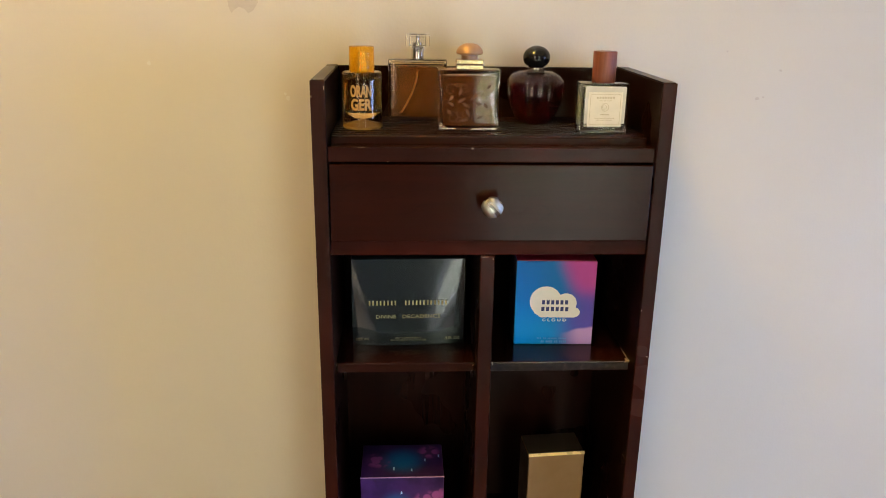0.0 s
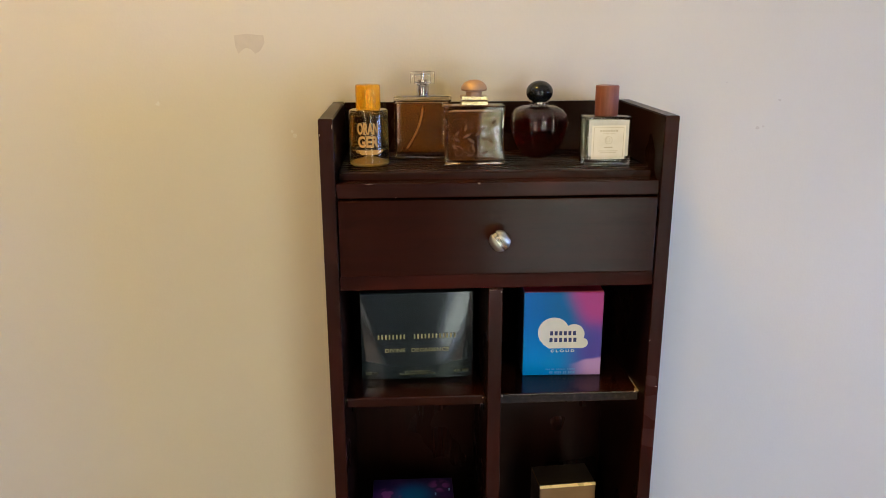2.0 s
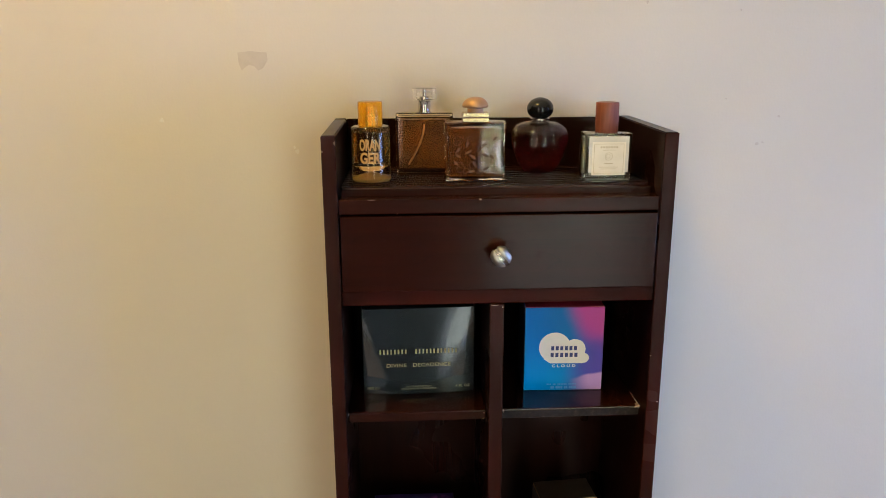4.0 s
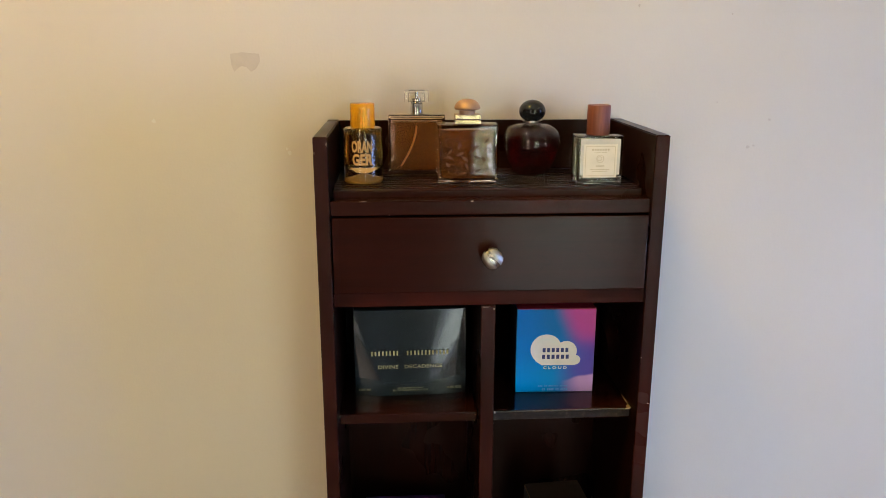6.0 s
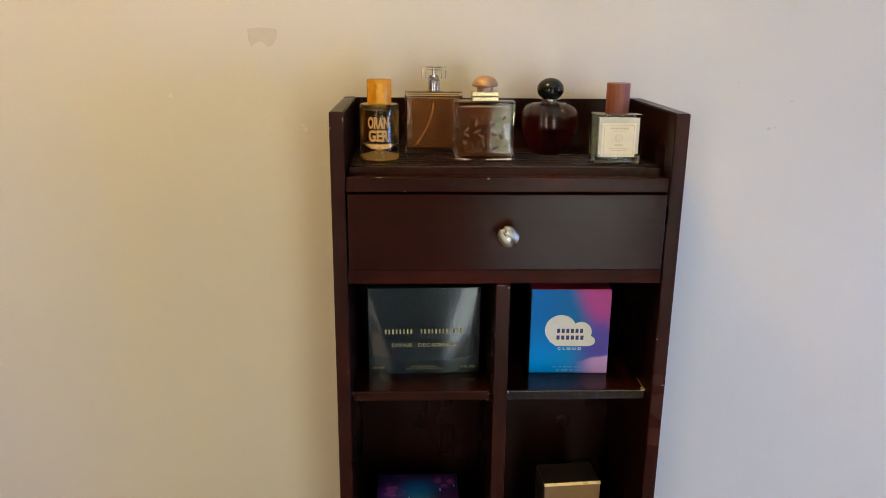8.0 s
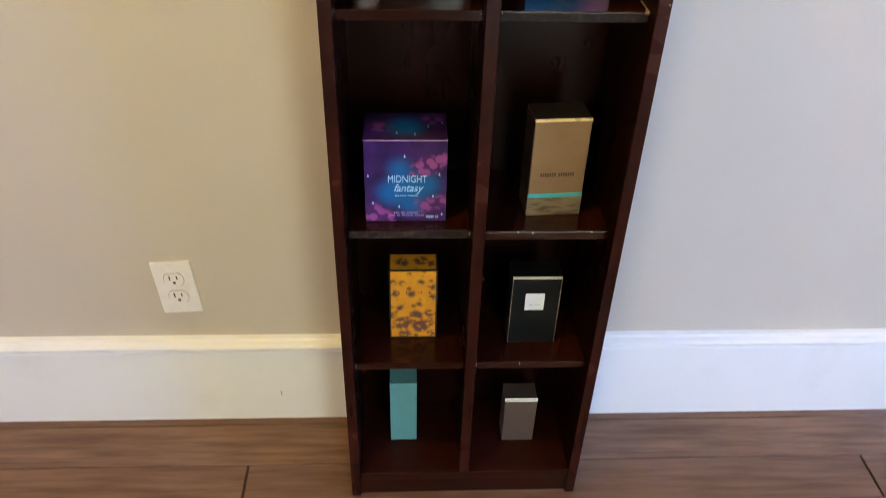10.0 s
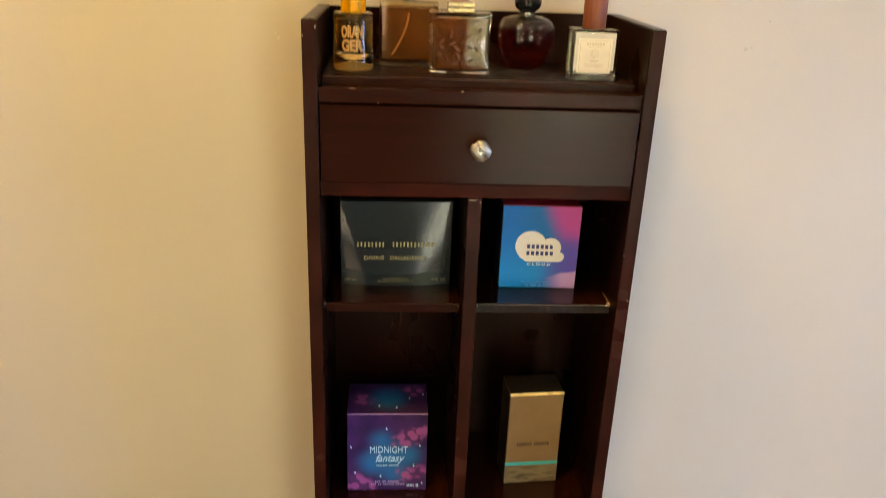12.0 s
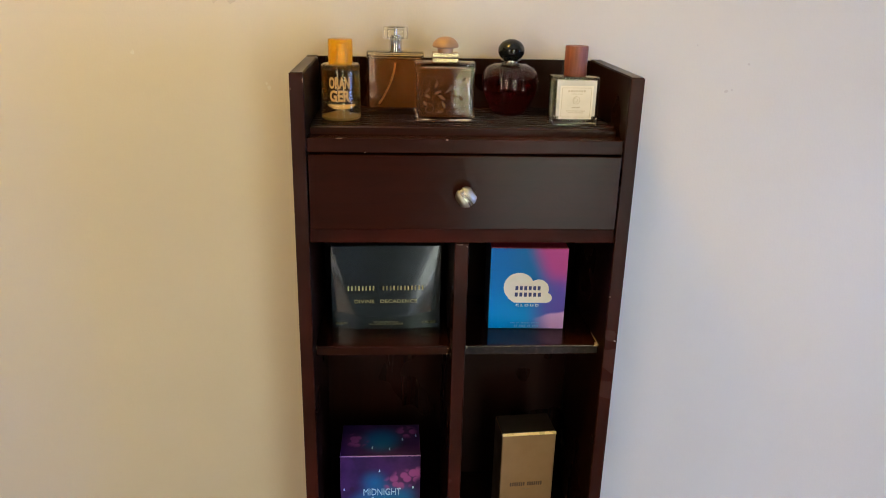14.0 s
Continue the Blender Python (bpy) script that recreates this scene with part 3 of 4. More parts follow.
chip_rng = random.Random(11)
for spot in ((0.1803, 0.0036, 1.1822, 0.0034, 0.0018), (0.0505, 0.0036, 1.1829, 0.0085, 0.0006), (0.0845, 0.0036, 1.1666, 0.0014, 0.0012), (0.2150, 0.0217, 0.9010, 0.0022, 0.0040), (0.1905, 0.0230, 0.8985, 0.0020, 0.0018), (0.1890, 0.0230, 0.8905, 0.0020, 0.0018),
             (0.0172, 0.0230, 0.9005, 0.0014, 0.0045), (0.2610, 0.0235, 0.5795, 0.0020, 0.0030), (0.2820, 0.0235, 0.5790, 0.0024, 0.0032), (0.3670, 0.0235, 0.5798, 0.0034, 0.0014), (0.1912, 0.0267, 0.5755, 0.0022, 0.0090),
             (0.0176, 0.0185, 0.3180, 0.0024, 0.0085), (0.2126, 0.0185, 0.3175, 0.0024, 0.0095), (0.2845, 0.0185, 0.3195, 0.0012, 0.0050), (0.4062, -0.0010, 0.9200, 0.0032, 0.0016), (0.3945, -0.0010, 0.9826, 0.0014, 0.0016),
             (0.0006, -0.0010, 1.2400, 0.0014, 0.0026), (0.0150, -0.0010, 1.2500, 0.0014, 0.0060), (0.1955, 0.0004, 1.0525, 0.0100, 0.0008), (0.2090, 0.0004, 1.0500, 0.0018, 0.0020)):
    bare_chip(*spot, chip_rng)
# torn corner of the upper shelf, with a bare streak running back along the side
torn = bm_prism([(0.3868, 0.9012), (0.3925, 0.9012), (0.3938, 0.9030), (0.3930, 0.9036), (0.3900, 0.9034)], FRONT + 0.0214, FRONT + 0.0290)
part("bare_chip", torn, CHIPPED, cab)
part("bare_chip", bm_box(0.3922, 0.3934, FRONT + 0.029, FRONT + 0.062, 0.9026, 0.9030), CHIPPED, cab)


# ---- boxes ----
def carton(name, x0, x1, front, base, top, depth, material, label, bulge=0.0, bevel=0.0008, turn=0.0):
    """A folded carton; the thing's base is the middle of its footprint."""
    cx, cy = (x0 + x1) / 2, front + depth / 2
    t = thing(name, (cx, cy, base), label, "perfume box", "perfume boxes on the shelves", turn=turn)
    w, h, d = x1 - x0, top - base, depth
    bm = bm_box(-w / 2, w / 2, -d / 2, d / 2, 0.0003, h, bevel, 1)
    if bulge:
        bmesh.ops.subdivide_edges(bm, edges=[e for e in bm.edges if e.calc_length() > 0.02], cuts=26, use_grid_fill=True)
        for v in bm.verts:
            if v.co.y < -d / 2 + 0.002:
                u, q = v.co.x / (w / 2), (v.co.z - h / 2) / (h / 2)
                v.co.y -= bulge * max(0.0, 1 - abs(u) ** 2.4) * (0.62 - 0.55 * q)
                # creased corners fold back a little
                v.co.y += w / 2 * (0.085 * max(0.0, -0.71 - 0.21 * q - u) + 0.035 * max(0.0, u - 0.70 - 0.24 * q))
    part("carton", bm, material, t, smooth=bool(bulge))
    return t, w, h, -d / 2


def foil_edge(parent, w, h, f, size, material, name):
    """A folded foil edge, sloping back at the top of a carton's front."""
    bm = bmesh.new()
    rings = [[bm.verts.new((x, f + dy, h + dz)) for dy, dz in ((-0.0005, -size), (size * 0.9, 0.0006), (size * 0.9, -size))] for x in (-w / 2 - 0.0002, w / 2 + 0.0002)]
    bm.faces.new(rings[0]), bm.faces.new(rings[1][::-1])
    for i in range(3):
        bm.faces.new((rings[0][i], rings[1][i], rings[1][(i + 1) % 3], rings[0][(i + 1) % 3]))
    bmesh.ops.recalc_face_normals(bm, faces=bm.faces)
    # the carton's own corner stays inside the fold
    for v in bm.verts:
        v.co.y -= 0.0007
        v.co.z += 0.0007
    return part(name, bm, material, parent)


TEALBLACK = make_teal_black()
t, w, h, f = carton("perfume_box", 0.0340, 0.1825, -0.1310, SHELVES[0], 1.0242, 0.072, TEALBLACK, "dark teal glossy perfume carton with gold lettering on the upper shelf", 0.0028, turn=1.6)
f -= 0.0030
bars([q for a, b in even(-0.0535, 0.0515, (4, 6), 0.30) for q in ((a, a + (b - a) * 0.30), (b - (b - a) * 0.30, b))], 0.0585, 0.0645, f, PRINT_GOLD, t)
lettering("DIVINE", -0.043, -0.0165, 0.0398, 0.0447, f, PRINT_GOLD, t)
lettering("DECADENCE", -0.008, 0.042, 0.0398, 0.0447, f, PRINT_GOLD, t)
FAINT = make_print("faint_gold_ink", (0.26, 0.22, 0.11), 0.4, 0.2)
lettering("EAU DE PARFUM SPRAY", -0.0175, 0.0165, 0.0103, 0.0125, f, FAINT, t)
lettering("EAU DE PARFUM VAPORISATEUR", -0.0240, 0.0230, 0.0072, 0.0094, f, FAINT, t)
lettering("100 ml", -0.0690, -0.0535, 0.0080, 0.0115, f + 0.0023, FAINT, t)
lettering("3.4 FL OZ", 0.0450, 0.0680, 0.0080, 0.0115, f + 0.0016, FAINT, t)

t, w, h, f = carton("perfume_box", 0.2515, 0.3565, -0.1340, SHELVES[0], 1.0212, 0.070, make_sunset_card(), "blue and pink gradient perfume carton with a cream cloud", turn=-1.8)
part("top_flap", bm_box(-w / 2 + 0.0005, w / 2 - 0.0005, f + 0.001, -f - 0.001, h + 0.0001, h + 0.0008), make_print("crimson_card", (0.35, 0.012, 0.05), 0.35), t, "crimson top flap")
# overlays darken both side faces to their dark look inside the cubby
for a in (-w / 2 - 0.0004, w / 2 - 0.0004):
    part("side_face", bm_box(a, a + 0.0008, f + 0.0012, -f - 0.0006, 0.0008, h - 0.0008), make_print("darkened_side_navy", (0.006, 0.010, 0.035), 0.5), t, "side face darkened to near-black navy")
cloud = bmesh.new()
K = w / 418
def cp(px, pz):
    return ((px - 397) * K, (530 - pz) * h / 433)
for i, (cx, cz, r) in enumerate(((348, 302, 84), (455, 312, 57), (505, 358, 27))):
    x, z = cp(cx, cz)
    bm_prism([(x + r * K * math.cos(a), z + r * K * math.sin(a)) for a in (2 * math.pi * k / 48 for k in range(48))], f - 0.0004 - i * 0.00005, f, cloud)
bm_prism([cp(*p) for p in ((325, 300), (455, 300), (500, 335), (505, 385), (325, 385), (290, 362))], f - 0.00058, f, cloud)
part("cloud_emblem", cloud, CREAM, t)
NAVY = make_print("navy_ink", (0.03, 0.035, 0.16), 0.4)
bars(even(*[cp(x, 0)[0] for x in (324, 470)], (6,), 0.36), cp(0, 316)[1], cp(0, 295)[1], f - 0.0008, NAVY, t)
bars(even(*[cp(x, 0)[0] for x in (322, 474)], (6,), 0.36), cp(0, 351)[1], cp(0, 330)[1], f - 0.0008, NAVY, t)
lettering("C L O U D", cp(335, 0)[0], cp(462, 0)[0], cp(0, 406)[1], cp(0, 392)[1], f - 0.0002, CREAM, t, bold=0.02)
PALE_BLUE = make_print("pale_blue_ink", (0.12, 0.33, 0.72), 0.4)
bars(even(cp(310, 0)[0], cp(470, 0)[0], (3, 2, 6, 5), 0.3), cp(0, 499)[1], cp(0, 494)[1], f - 0.0002, PALE_BLUE, t)
bars(even(cp(332, 0)[0], cp(470, 0)[0], (2, 4, 2, 4), 0.3), cp(0, 520)[1], cp(0, 508)[1], f - 0.0002, PALE_BLUE, t)

t, w, h, f = carton("perfume_box", 0.0429, 0.1583, -0.1584, SHELVES[1], 0.7145, 0.082, make_night_flowers(), "purple perfume carton printed with pink night flowers and blue glow")
part("edge_line", bm_box(-w / 2 - 0.0002, w / 2 + 0.0002, f - 0.0003, f + 0.0008, h - 0.0008, h + 0.0003), make_print("lilac_edge", (0.42, 0.26, 0.5), 0.35), t)
ICE = make_print("pale_ice_ink", (0.40, 0.62, 0.85), 0.4)
KZ = w / 435
def mp(px, pz):
    return ((px - 255) * KZ, (592 - pz) * KZ * 1.07)
lettering("MIDNIGHT", -0.0247, 0.0298, 0.0668, 0.0782, f - 0.0002, ICE, t)
lettering("fantasy", -0.0165, 0.0256, 0.0478, 0.0640, f - 0.0002, ICE, t, bold=0.01, shear=0.35)
bars(even(mp(195, 0)[0], mp(320, 0)[0], (7, 6), 0.35), 0.0442, 0.0456, f - 0.0002, ICE, t)
MAUVE = make_print("mauve_ink", (0.32, 0.20, 0.45), 0.4)
bars(even(mp(188, 0)[0], mp(322, 0)[0], (3, 2, 6), 0.3), mp(0, 541)[1], mp(0, 531)[1], f - 0.0002, MAUVE, t)
bars(even(mp(165, 0)[0], mp(355, 0)[0], (3, 2, 6, 5), 0.3), mp(0, 556)[1], mp(0, 547)[1], f - 0.0002, MAUVE, t)
bars(even(mp(365, 0)[0], mp(432, 0)[0], (5, 2), 0.3), mp(0, 568)[1], mp(0, 553)[1], f - 0.0002, ICE, t)
for px, pz in ((250, 209), (433, 311), (57, 319), (401, 436), (220, 499), (79, 477), (450, 545)):
    x, z = mp(px, pz)
    part("drop_mark", bm_prism([(x - 0.0012, z - 0.002), (x + 0.0012, z - 0.002), (x + 0.0010, z + 0.0006), (x, z + 0.0026), (x - 0.001, z + 0.0006)], f - 0.0003, f), ICE, t)
for x, yy in ((-0.012, -0.02), (0.013, -0.024), (0.032, 0.0), (0.052, 0.01)):
    part("drop_mark", bm_box(x - 0.001, x + 0.001, yy - 0.003, yy + 0.003, h - 0.0001, h + 0.0003), ICE, t)

t, w, h, f = carton("perfume_box", 0.2759, 0.3560, -0.1415, SHELVES[1], 0.7370, 0.052, make_foil_gold(), "satin gold perfume carton with a turquoise stripe and marbled foot", turn=4.2)
foil_edge(t, w, h, f, 0.0026, make_print("bright_gold_foil", (0.90, 0.66, 0.28), 0.28, 0.25), "gold_edge")
# dark overlays put the cubby's dim reflection into side and top colour
SHADED_CARD = make_print("shaded_gold_card", (0.045, 0.028, 0.016), 0.4, 0.3)
for a in (-w / 2 - 0.0004, w / 2 - 0.0004):
    part("side_face", bm_box(a, a + 0.0008, f + 0.0025, -f - 0.0006, 0.0008, h - 0.0030), SHADED_CARD, t, "side face darkened to a shaded brown")
part("top_face", bm_box(-w / 2 + 0.0004, w / 2 - 0.0004, f + 0.0036, -f - 0.0004, h + 0.0001, h + 0.0007), SHADED_CARD, t, "top face darkened to a shaded brown")
part("turquoise_stripe", bm_box(-w / 2 - 0.0003, w / 2 + 0.0003, f - 0.0004, f + 0.0022, 0.0318, 0.0375), make_print("turquoise_foil", (0.03, 0.37, 0.36), 0.35), t)
part("marbled_foot", bm_box(-w / 2 - 0.0003, w / 2 + 0.0003, f - 0.0004, f + 0.0022, 0.0005, 0.0315), make_marbled(), t)
BROWN = make_print("brown_ink", (0.10, 0.05, 0.02), 0.5)
bars(even(-0.0255, 0.024, (7, 7), 0.25), 0.0665, 0.0725, f - 0.0003, BROWN, t)
bars(even(-0.006, 0.006, (5,), 0.3), 0.0600, 0.0615, f - 0.0003, make_print("faint_brown_ink", (0.25, 0.16, 0.07), 0.5), t)

t, w, h, f = carton("perfume_box", 0.0745, 0.1495, -0.1286, SHELVES[2], 0.4674, 0.042, make_yellow_flowers(), "yellow perfume carton with brown flowers and black edges")
EDGE = make_print("black_edge_card", (0.015, 0.012, 0.010), 0.35)
for a, b in ((-w / 2 - 0.0016, -w / 2 + 0.0012), (w / 2 - 0.0012, w / 2 + 0.0016)):
    part("black_edge", bm_box(a, b, f - 0.0006, -f, 0.0004, h + 0.0004), EDGE, t)
part("black_edge", bm_box(-w / 2 - 0.0015, w / 2 + 0.0015, f - 0.0007, f + 0.0015, h - 0.0022, h + 0.0006), EDGE, t)
part("black_edge", bm_box(-w / 2 - 0.0012, w / 2 + 0.0012, f - 0.0007, f + 0.0010, 0.0004, 0.0030), EDGE, t)
bars([(x - 0.0008, x + 0.0008) for x in (-0.023, -0.011, 0.001, 0.013, 0.026)], 0.096, 0.1015, f - 0.0003, BROWN, t)

t, w, h, f = carton("perfume_box", 0.2697, 0.3478, -0.1420, SHELVES[2], 0.4608, 0.046, Mat("black_card", (0.007, 0.008, 0.0085), 0.3, Specular_IOR_Level=0.15).m, "black perfume carton with thin gold edges and a white label")
PALEGOLD = make_steel("dull_gold_foil", 0.35, (0.68, 0.62, 0.47))
foil_edge(t, w, h, f, 0.0021, PALEGOLD, "gold_edge")
for a in (-w / 2 - 0.0003, w / 2 - 0.0006):
    part("gold_edge", bm_box(a, a + 0.0009, f - 0.0004, f + 0.0006, 0.0006, h - 0.004), PALEGOLD, t)
part("white_label", bm_box(-0.0165, 0.0145, f - 0.0005, f, 0.0715, 0.1055), make_print("white_label_paper", (0.86, 0.86, 0.88), 0.5), t, "plain white paper label")
bars(even(-0.010, 0.008, (4, 4), 0.3), 0.0815, 0.0825, f - 0.0008, make_print("grey_ink", (0.45, 0.45, 0.47), 0.5), t)

carton("perfume_box", 0.0706, 0.1188, -0.130, 0.0617, 0.2130, 0.040, make_print("aqua_card", (0.13, 0.37, 0.44), 0.45), "plain aqua perfume carton on the bottom shelf")
t, w, h, f = carton("perfume_box", 0.2786, 0.3373, -0.135, 0.0617, 0.1720, 0.042, make_print("taupe_foil_card", (0.17, 0.125, 0.115), 0.4, 0.4), "taupe perfume carton with a silver edge on the bottom shelf")
foil_edge(t, w, h, f, 0.0036, make_steel("silver_foil", 0.3, (0.8, 0.78, 0.76)), "silver_edge")


# ---- bottles ----
def bottle(place, label, turn=0.0, size=1.0):
    t = thing("perfume_bottle", (*place, SLAT_TOP), label, "perfume bottle", "perfume bottles on the slatted top", turn=turn)
    t.scale = (size, size, size * 0.975)
    return t


def slab(w, d, h, z0=0.0, bevel=0.002, segs=3, waist=0.0):
    bm = bm_box(-w / 2, w / 2, -d / 2, d / 2, z0, z0 + h, bevel, segs)
    if waist:
        bmesh.ops.subdivide_edges(bm, edges=[e for e in bm.edges if abs(e.verts[0].co.z - e.verts[1].co.z) > h * 0.5], cuts=10)
        for v in bm.verts:
            q = (v.co.z - z0) / h
            v.co.x *= 1 - waist * math.sin(math.pi * min(max(q, 0), 1))
    return bm


def inner(bm):
    """An air space inside solid glass: faces look inwards."""
    bmesh.ops.reverse_faces(bm, faces=bm.faces)
    return bm


# round bottle with an amber cap
b = bottle((0.0530, -0.1200), "round clear glass perfume bottle with amber cap and orange lettering", size=1.030)
R = 0.0236
part("glass_body", bm_lathe([(0, 0.0008), (0.012, 0.0003), (R - 0.002, 0), (R, 0.002), (R, 0.0635), (R - 0.0006, 0.0660), (R - 0.002, 0.0675), (0, 0.0675)], 64), GLASS_WARM, b, smooth=True)
part("perfume", bm_lathe([(0, 0.0145), (0.008, 0.013), (0.016, 0.0185), (R - 0.0022, 0.0205), (R - 0.0022, 0.0605), (R - 0.004, 0.0620), (0, 0.0620)], 64), make_liquid("pale_amber_perfume", (0.92, 0.68, 0.30), 0.98), b, smooth=True)
part("golden_base", bm_lathe([(0, 0.0125), (0.010, 0.0080), (0.0212, 0.0035), (0.0212, 0.0012), (0, 0.0012)], 48), make_liquid("golden_glass_base", (0.97, 0.66, 0.22), 0.6), b, smooth=True)
part("cap", bm_lathe([(0, 0.068), (0.0143, 0.068), (0.0147, 0.0695), (0.0147, 0.0950), (0.0143, 0.0970), (0.012, 0.0977), (0, 0.0977)], 48), Mat("amber_acrylic", (1.0, 0.47, 0.010), 0.08, 0.0, Transmission_Weight=0.74, IOR=1.32).m, b, "translucent amber cap", True)
part("sprayer", bm_lathe([(0, 0.0683), (0.0072, 0.0683), (0.0072, 0.083), (0.005, 0.084), (0.005, 0.091), (0, 0.091)], 32), GOLD, b, "gold sprayer inside the cap", True)
ORANGE_INK = make_print("orange_gold_ink", (0.46, 0.23, 0.050), 0.45)
lettering("ORAN", -0.0132, 0.0122, 0.0395, 0.0540, 0.0, ORANGE_INK, b, wrap=R + 0.0003, bold=0.035)
lettering("GER", -0.0126, 0.0126, 0.0240, 0.0380, 0.0, ORANGE_INK, b, wrap=R + 0.0003, bold=0.035)

# square bottle with a clear cap
b = bottle((0.1212, -0.0740), "square amber perfume bottle with chrome neck and clear acrylic cap", -3.0, size=1.022)
part("glass_body", slab(0.0720, 0.026, 0.0800, bevel=0.0022), GLASS_WARM, b, smooth=True)
part("air_space", inner(slab(0.0655, 0.020, 0.0055, 0.0710, bevel=0.0015)), GLASS_WARM, b, smooth=True)
part("perfume", slab(0.0655, 0.020, 0.0620, 0.0088, bevel=0.0015), make_liquid("amber_perfume", (0.46, 0.175, 0.046), 0.60), b, smooth=True)
part("collar", bm_lathe([(0, 0.0798), (0.0095, 0.0798), (0.0095, 0.0807), (0.0078, 0.0812), (0.0078, 0.0942), (0.0068, 0.0957), (0, 0.0957)], 40), CHROME, b, "chrome collar", True)
part("sprayer", bm_lathe([(0, 0.0957), (0.0060, 0.0957), (0.0060, 0.1005), (0.0022, 0.1010), (0.0022, 0.1085), (0, 0.1085)], 32), CHROME, b, "chrome sprayer", True)
part("cap", slab(0.0305, 0.024, 0.0150, 0.0960, bevel=0.0018), make_glass("clear_acrylic", (0.95, 0.94, 0.91), 0.02), b, "clear acrylic cap", True)
part("air_space", inner(slab(0.0200, 0.0150, 0.0112, 0.0963, bevel=0.0012)), bpy.data.materials["clear_acrylic"], b, smooth=True)
part("dip_tube", bm_tube([(0.0 - 0.020 * (q ** 1.7), -0.0104, 0.066 - 0.052 * q) for q in (i / 10 for i in range(11))], 0.0011), make_print("milky_tube", (0.50, 0.25, 0.08), 0.4), b, "thin curved dip tube", True)

# flared bottle with a copper dome cap
b = bottle((0.1827, -0.1225), "flared glass perfume bottle with engraved scrolls and copper dome cap", size=1.033)
def dome_front(bm, half, h, rise):
    """Swell the front face of a slab into a shallow dome."""
    bmesh.ops.subdivide_edges(bm, edges=[e for e in bm.edges if abs(e.verts[0].co.x - e.verts[1].co.x) > half * 0.5], cuts=14, use_grid_fill=True)
    front = min(v.co.y for v in bm.verts)
    for v in bm.verts:
        if v.co.y < front + 0.0005:
            u, q = v.co.x / half, v.co.z / h * 2 - 1
            v.co.y -= rise * max(0.0, 1 - u * u) * max(0.0, 1 - q * q)
    return bm


part("glass_body", dome_front(slab(0.0735, 0.031, 0.0720, bevel=0.0028, waist=0.05), 0.0368, 0.072, 0.0016), make_glass("amber_crystal", (1.0, 0.93, 0.82), ior=1.5), b, smooth=True)
part("perfume", slab(0.0625, 0.022, 0.0590, 0.0058, bevel=0.0015, waist=0.05), make_liquid("red_amber_perfume", (0.44, 0.145, 0.034), 0.66), b, smooth=True)
for z, w2, m2 in ((0.0722, 0.0310, GOLD), (0.0772, 0.0300, make_print("brown_gap", (0.12, 0.06, 0.03), 0.4)), (0.0783, 0.0310, GOLD)):
    part("collar_plate", slab(w2, 0.022, 0.0048 if m2 is GOLD else 0.001, z, bevel=0.0004, segs=1), m2, b)
part("dome_cap", bm_lathe([(0, 0.0832), (0.0095, 0.0832), (0.0095, 0.0880), (0.0150, 0.0893), (0.0158, 0.0910), (0.0150, 0.0940), (0.0125, 0.0977), (0.0085, 0.1005), (0.004, 0.1018), (0, 0.1021)], 48), ROSE, b, "satin copper dome cap", True)
SCROLL = Mat("engraved_brown_line", (0.10, 0.052, 0.026), 0.6, Specular_IOR_Level=0.1).m
def scroll(cx, cz, r, turns, start, way):
    pts = []
    for i in range(22):
        q = i / 21
        a = start + way * q * turns * 2 * math.pi
        pts.append((cx + r * (1 - 0.8 * q) * math.cos(a), -0.0170, cz + r * (1 - 0.8 * q) * math.sin(a)))
    part("engraved_scroll", bm_tube(pts, 0.00033, 5), SCROLL, b)
for cx, cz, r, tn, st, wy in ((-0.022, 0.049, 0.0075, 1.3, 0.5, 1), (-0.020, 0.0165, 0.0080, 1.3, 2.6, -1), (-0.006, 0.052, 0.0065, 1.2, -0.6, -1), (-0.003, 0.020, 0.0060, 1.2, 1.2, 1), (0.014, 0.026, 0.0070, 1.2, 3.4, -1),
                              (0.012, 0.046, 0.0065, 1.2, 2.2, 1), (-0.012, 0.0125, 0.0045, 1.2, 0.3, 1), (-0.027, 0.034, 0.0045, 1.2, 4.2, -1), (0.004, 0.012, 0.0045, 1.1, 5.0, 1), (-0.014, 0.055, 0.0035, 1.1, 3.0, 1), (0.023, 0.014, 0.0055, 1.1, 0.4, 1), (0.024, 0.040, 0.0050, 1.1, 4.0, -1)):
    scroll(cx, cz, r, tn, st, wy)
for cx, cz, a, ln in ((-0.014, 0.034, 0.5, 0.011), (-0.009, 0.034, -0.6, 0.012), (0.0, 0.036, 0.75, 0.013), (0.006, 0.034, -0.3, 0.010), (-0.018, 0.030, 2.6, 0.008), (-0.024, 0.036, 0.9, 0.008), (-0.012, 0.042, 1.3, 0.009), (-0.004, 0.026, -1.1, 0.010), (0.004, 0.044, 0.2, 0.010), (0.016, 0.034, -0.9, 0.009), (-0.027, 0.026, -0.8, 0.008), (0.008, 0.014, 0.5, 0.009), (-0.010, 0.012, 0.2, 0.009), (0.020, 0.050, 0.9, 0.007)):
    leaf = [(cx + ln * q * math.cos(a) - s * 0.0016 * math.sin(math.pi * q) * math.sin(a), cz + ln * q * math.sin(a) + s * 0.0016 * math.sin(math.pi * q) * math.cos(a)) for s, qs in ((1, (0.02, 0.3, 0.6, 0.98)), (-1, (0.8, 0.5, 0.2))) for q in qs]
    part("engraved_leaf", bm_prism(leaf, -0.0174, -0.0168), SCROLL, b)

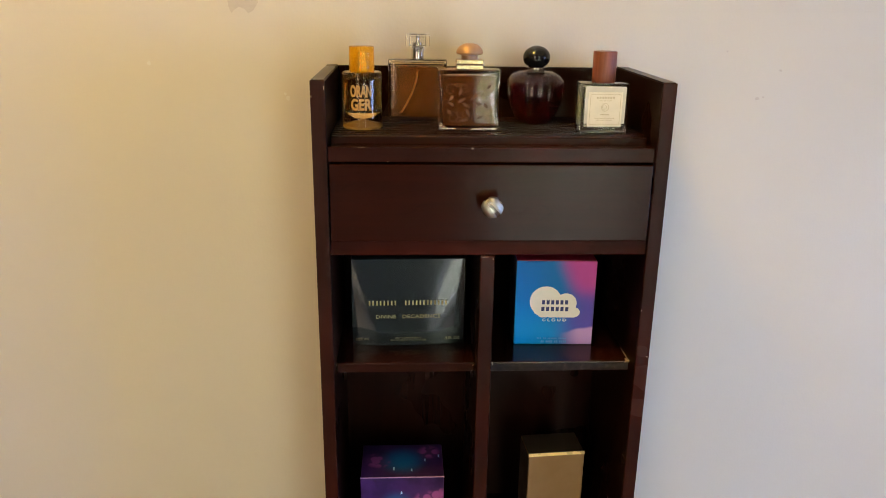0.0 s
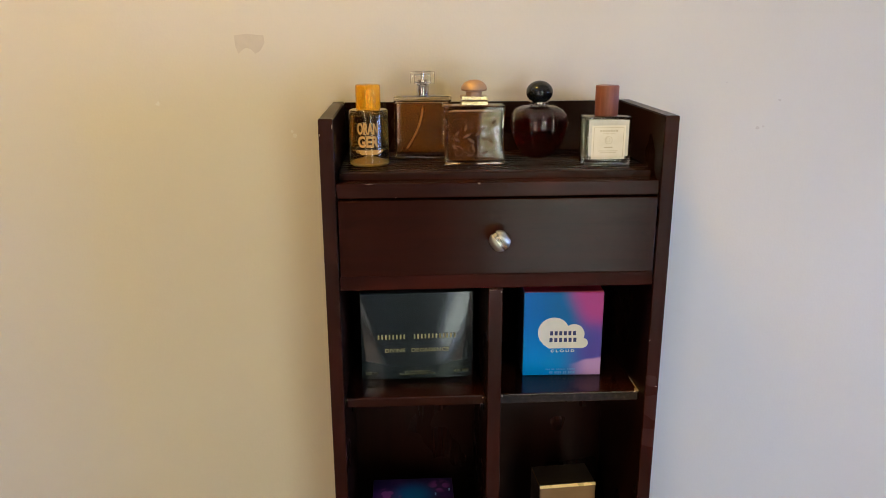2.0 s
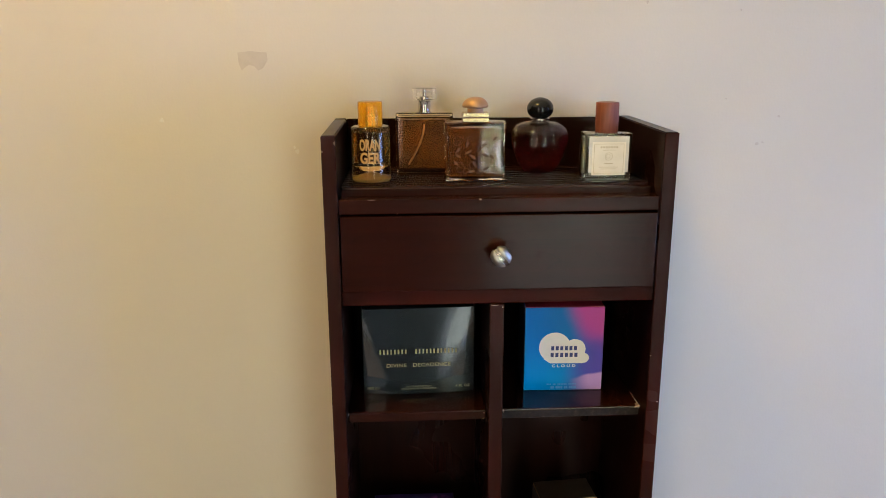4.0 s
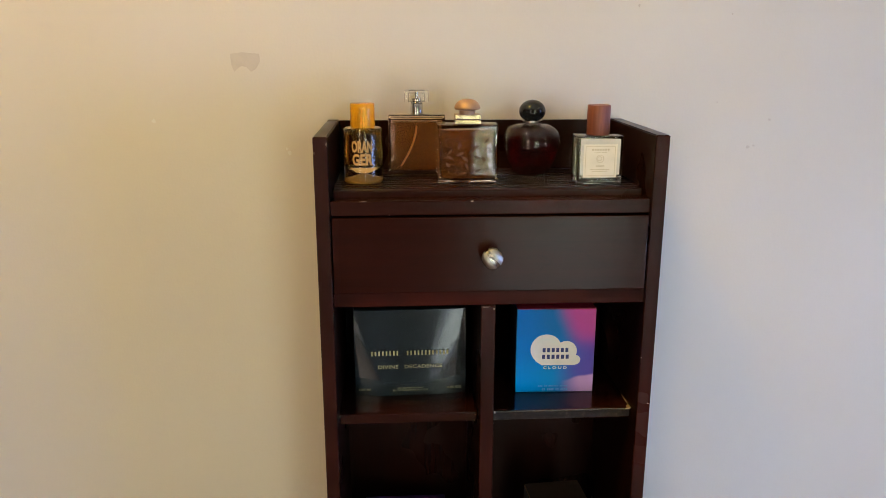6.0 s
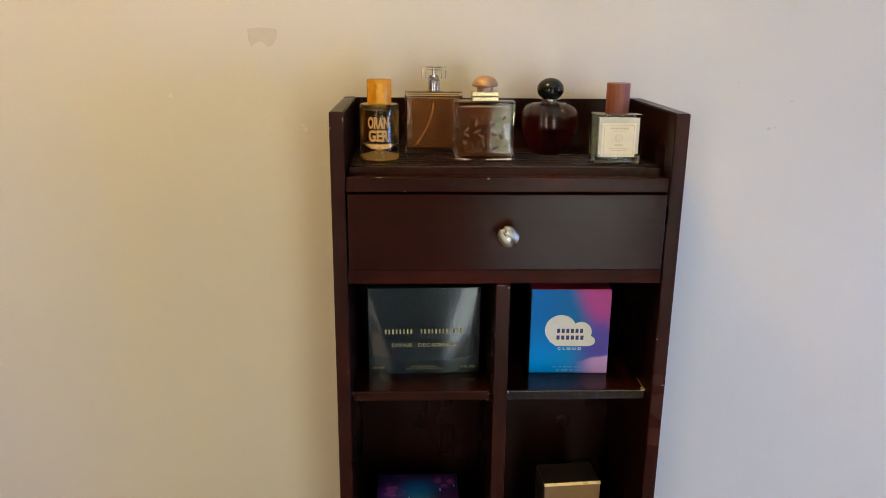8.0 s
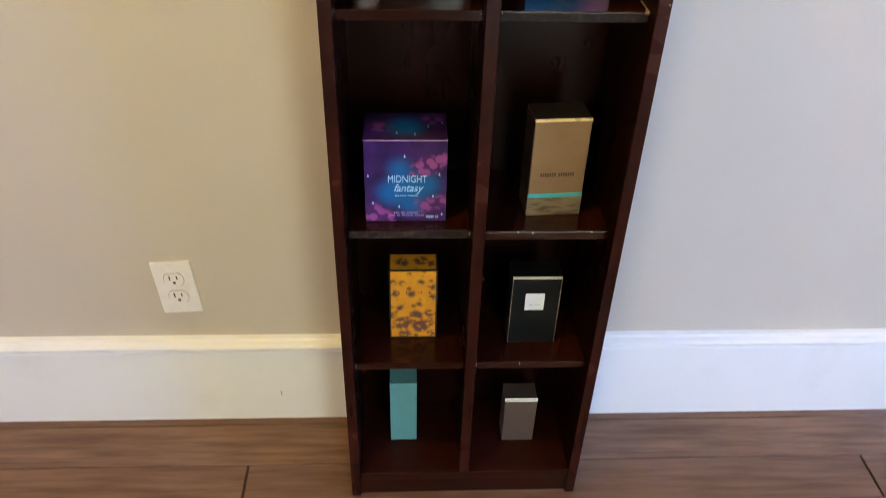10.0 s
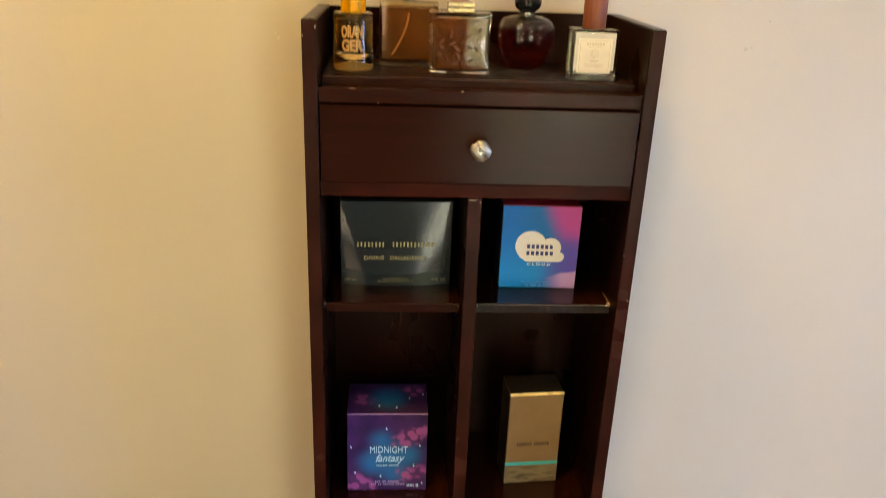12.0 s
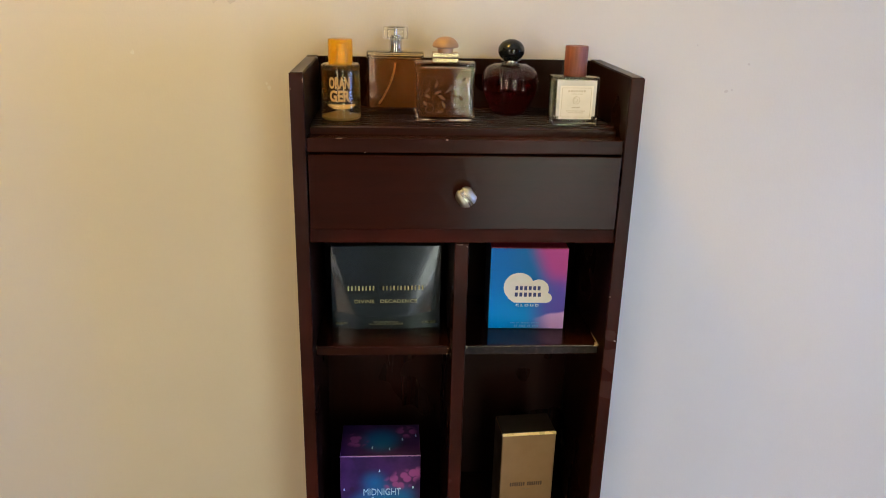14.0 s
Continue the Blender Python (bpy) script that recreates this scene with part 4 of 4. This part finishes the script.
# apple-shaped bottle with a black faceted stopper
b = bottle((0.2729, -0.0700), "apple-shaped dark red perfume bottle with black faceted stopper", size=1.018)
BODY = [(0, 0.0004), (0.015, 0.0), (0.0190, 0.0015), (0.0250, 0.0085), (0.0308, 0.020), (0.0352, 0.033), (0.0370, 0.0445), (0.0356, 0.0545), (0.0300, 0.0618), (0.0200, 0.0660), (0.0110, 0.0665), (0.0095, 0.0675), (0, 0.0675)]
part("glass_body", bm_lathe(BODY, 64), GLASS, b, smooth=True)
CAV = [(r * 0.82, 0.0050 + z * 0.91) for r, z in BODY]
part("air_space", inner(bm_lathe([(0, 0.0612)] + [(r, z) for r, z in CAV if z > 0.0614] , 64)), GLASS, b, smooth=True)
part("perfume", bm_lathe([(0, 0.0039)] + [(r, z) for r, z in CAV[1:] if z < 0.0600] + [(0.0235, 0.0605), (0, 0.0605)], 64), make_liquid("dark_red_perfume", (0.10, 0.0045, 0.006), 0.7), b, smooth=True)
for k in range(8):
    a = k * math.pi / 4 + 0.35
    part("glass_rib", bm_tube([((r + 0.0003) * math.cos(a), (r + 0.0003) * math.sin(a), z) for r, z in BODY[3:10]], 0.0008, 6), GLASS, b)
part("ring", bm_lathe([(0, 0.0676), (0.0122, 0.0676), (0.0128, 0.0687), (0.0128, 0.0711), (0.0120, 0.0720), (0, 0.0720)], 40), CHROME, b, "chrome neck ring", True)
stop = bmesh.new()
bmesh.ops.create_icosphere(stop, subdivisions=3, radius=0.0172)
for v in stop.verts:
    v.co = Vector((v.co.x * 1.0, v.co.y * 1.0, max(v.co.z * 0.86, -0.0120) + 0.0836))
part("stopper", stop, Mat("black_glass", (0.006, 0.006, 0.007), 0.12).m, b, "black faceted stopper", True)

# square bottle with a wooden cap and cream label
b = bottle((0.3442, -0.1370), "square clear glass perfume bottle with cream label and red-brown cap", size=1.035)
part("glass_body", slab(0.0545, 0.033, 0.0590, bevel=0.0020), GLASS, b, smooth=True)
part("perfume", slab(0.0460, 0.025, 0.0465, 0.0078, bevel=0.0012), make_liquid("pale_straw_perfume", (0.90, 0.84, 0.66), 0.9), b, smooth=True)
part("label", bm_box(-0.0200, 0.0200, -0.0172, -0.0167, 0.0085, 0.0490), CREAM, b, "cream paper label with thin border")
# pale sheet on the front, for the bright reflection from the bottle's back
part("pale_front_sheet", bm_box(-0.0238, 0.0238, -0.0168, -0.01655, 0.0120, 0.0555), make_print("pale_reflection_sheet", (0.64, 0.59, 0.57), 0.3), b)
TAUPE = make_print("taupe_ink", (0.58, 0.48, 0.37), 0.5)
for x0, x1, z0, z1 in ((-0.0178, 0.0178, 0.0108, 0.0112), (-0.0178, 0.0178, 0.0463, 0.0467), (-0.0178, -0.0174, 0.0108, 0.0467), (0.0174, 0.0178, 0.0108, 0.0467)):
    part("border_line", bm_box(x0, x1, -0.0175, -0.0171, z0, z1), TAUPE, b)
bars(even(-0.0110, 0.0110, (7,), 0.4), 0.0415, 0.0438, -0.0173, TAUPE, b)
bars(even(-0.0075, 0.0075, (6, 5), 0.3), 0.0388, 0.0395, -0.0173, TAUPE, b)
bars([(-0.0050, 0.0050)], 0.0222, 0.0234, -0.0173, TAUPE, b)
bars([(-0.0115, 0.0115)], 0.0182, 0.0188, -0.0173, TAUPE, b)
bars([(-0.0090, 0.0090)], 0.0160, 0.0166, -0.0173, TAUPE, b)
part("emblem_ring", bm_tube([(0.0043 * math.cos(k * 0.3142), -0.0174, 0.0315 + 0.0046 * math.sin(k * 0.3142)) for k in range(21)], 0.0003, 5), TAUPE, b)
part("emblem_ring", bm_tube([(-0.0008 + 0.0024 * math.cos(k * 0.3142), -0.0174, 0.0318 + 0.0026 * math.sin(k * 0.3142)) for k in range(21)], 0.00025, 5), TAUPE, b)
redwood = Mat("red_brown_wood", rough=0.5)
redwood.set("Base Color", redwood.mix(redwood.span(redwood.noise(2, 5, redwood.coord((120, 120, 12))), 0.3, 0.7), (0.155, 0.042, 0.023), (0.225, 0.064, 0.034)))
part("cap", bm_lathe([(0, 0.0592), (0.0132, 0.0592), (0.0136, 0.0600), (0.0136, 0.0940), (0.0131, 0.0950), (0, 0.0950)], 48), redwood.m, b, "red-brown wooden cylinder cap", True)

# ---- floor ----
floor = tagged(part("floor", bm_box(X0 - 0.12, X1 + 0.12, Y0 - 0.12, 0.12, -0.1, -0.004), DARK), "brown wooden plank floor", "floor", kind="structure")
plank_rng = random.Random(7)
plank_meshes = {}
y = Y0
while y < -0.005:
    deep = min(0.0975, -0.001 - y)
    x = X0 - 0.3 * plank_rng.randrange(4)
    while x < X1 - 0.01:
        # boards at the walls are cut to fit
        a, b = max(x, X0), min(x + 1.196, X1)
        key = (round(b - a, 3), round(deep, 4))
        if key not in plank_meshes:
            ob = part("plank", bm_box(0, b - a, 0, deep, -0.0039, 0.0, 0.0012), PLANK, floor)
            plank_meshes[key] = ob.data
        else:
            ob = new("plank", plank_meshes[key])
            ob.parent = floor
        ob.location = (a, y, -plank_rng.uniform(0, 0.0004))
        x += 1.2
    y += 0.0985
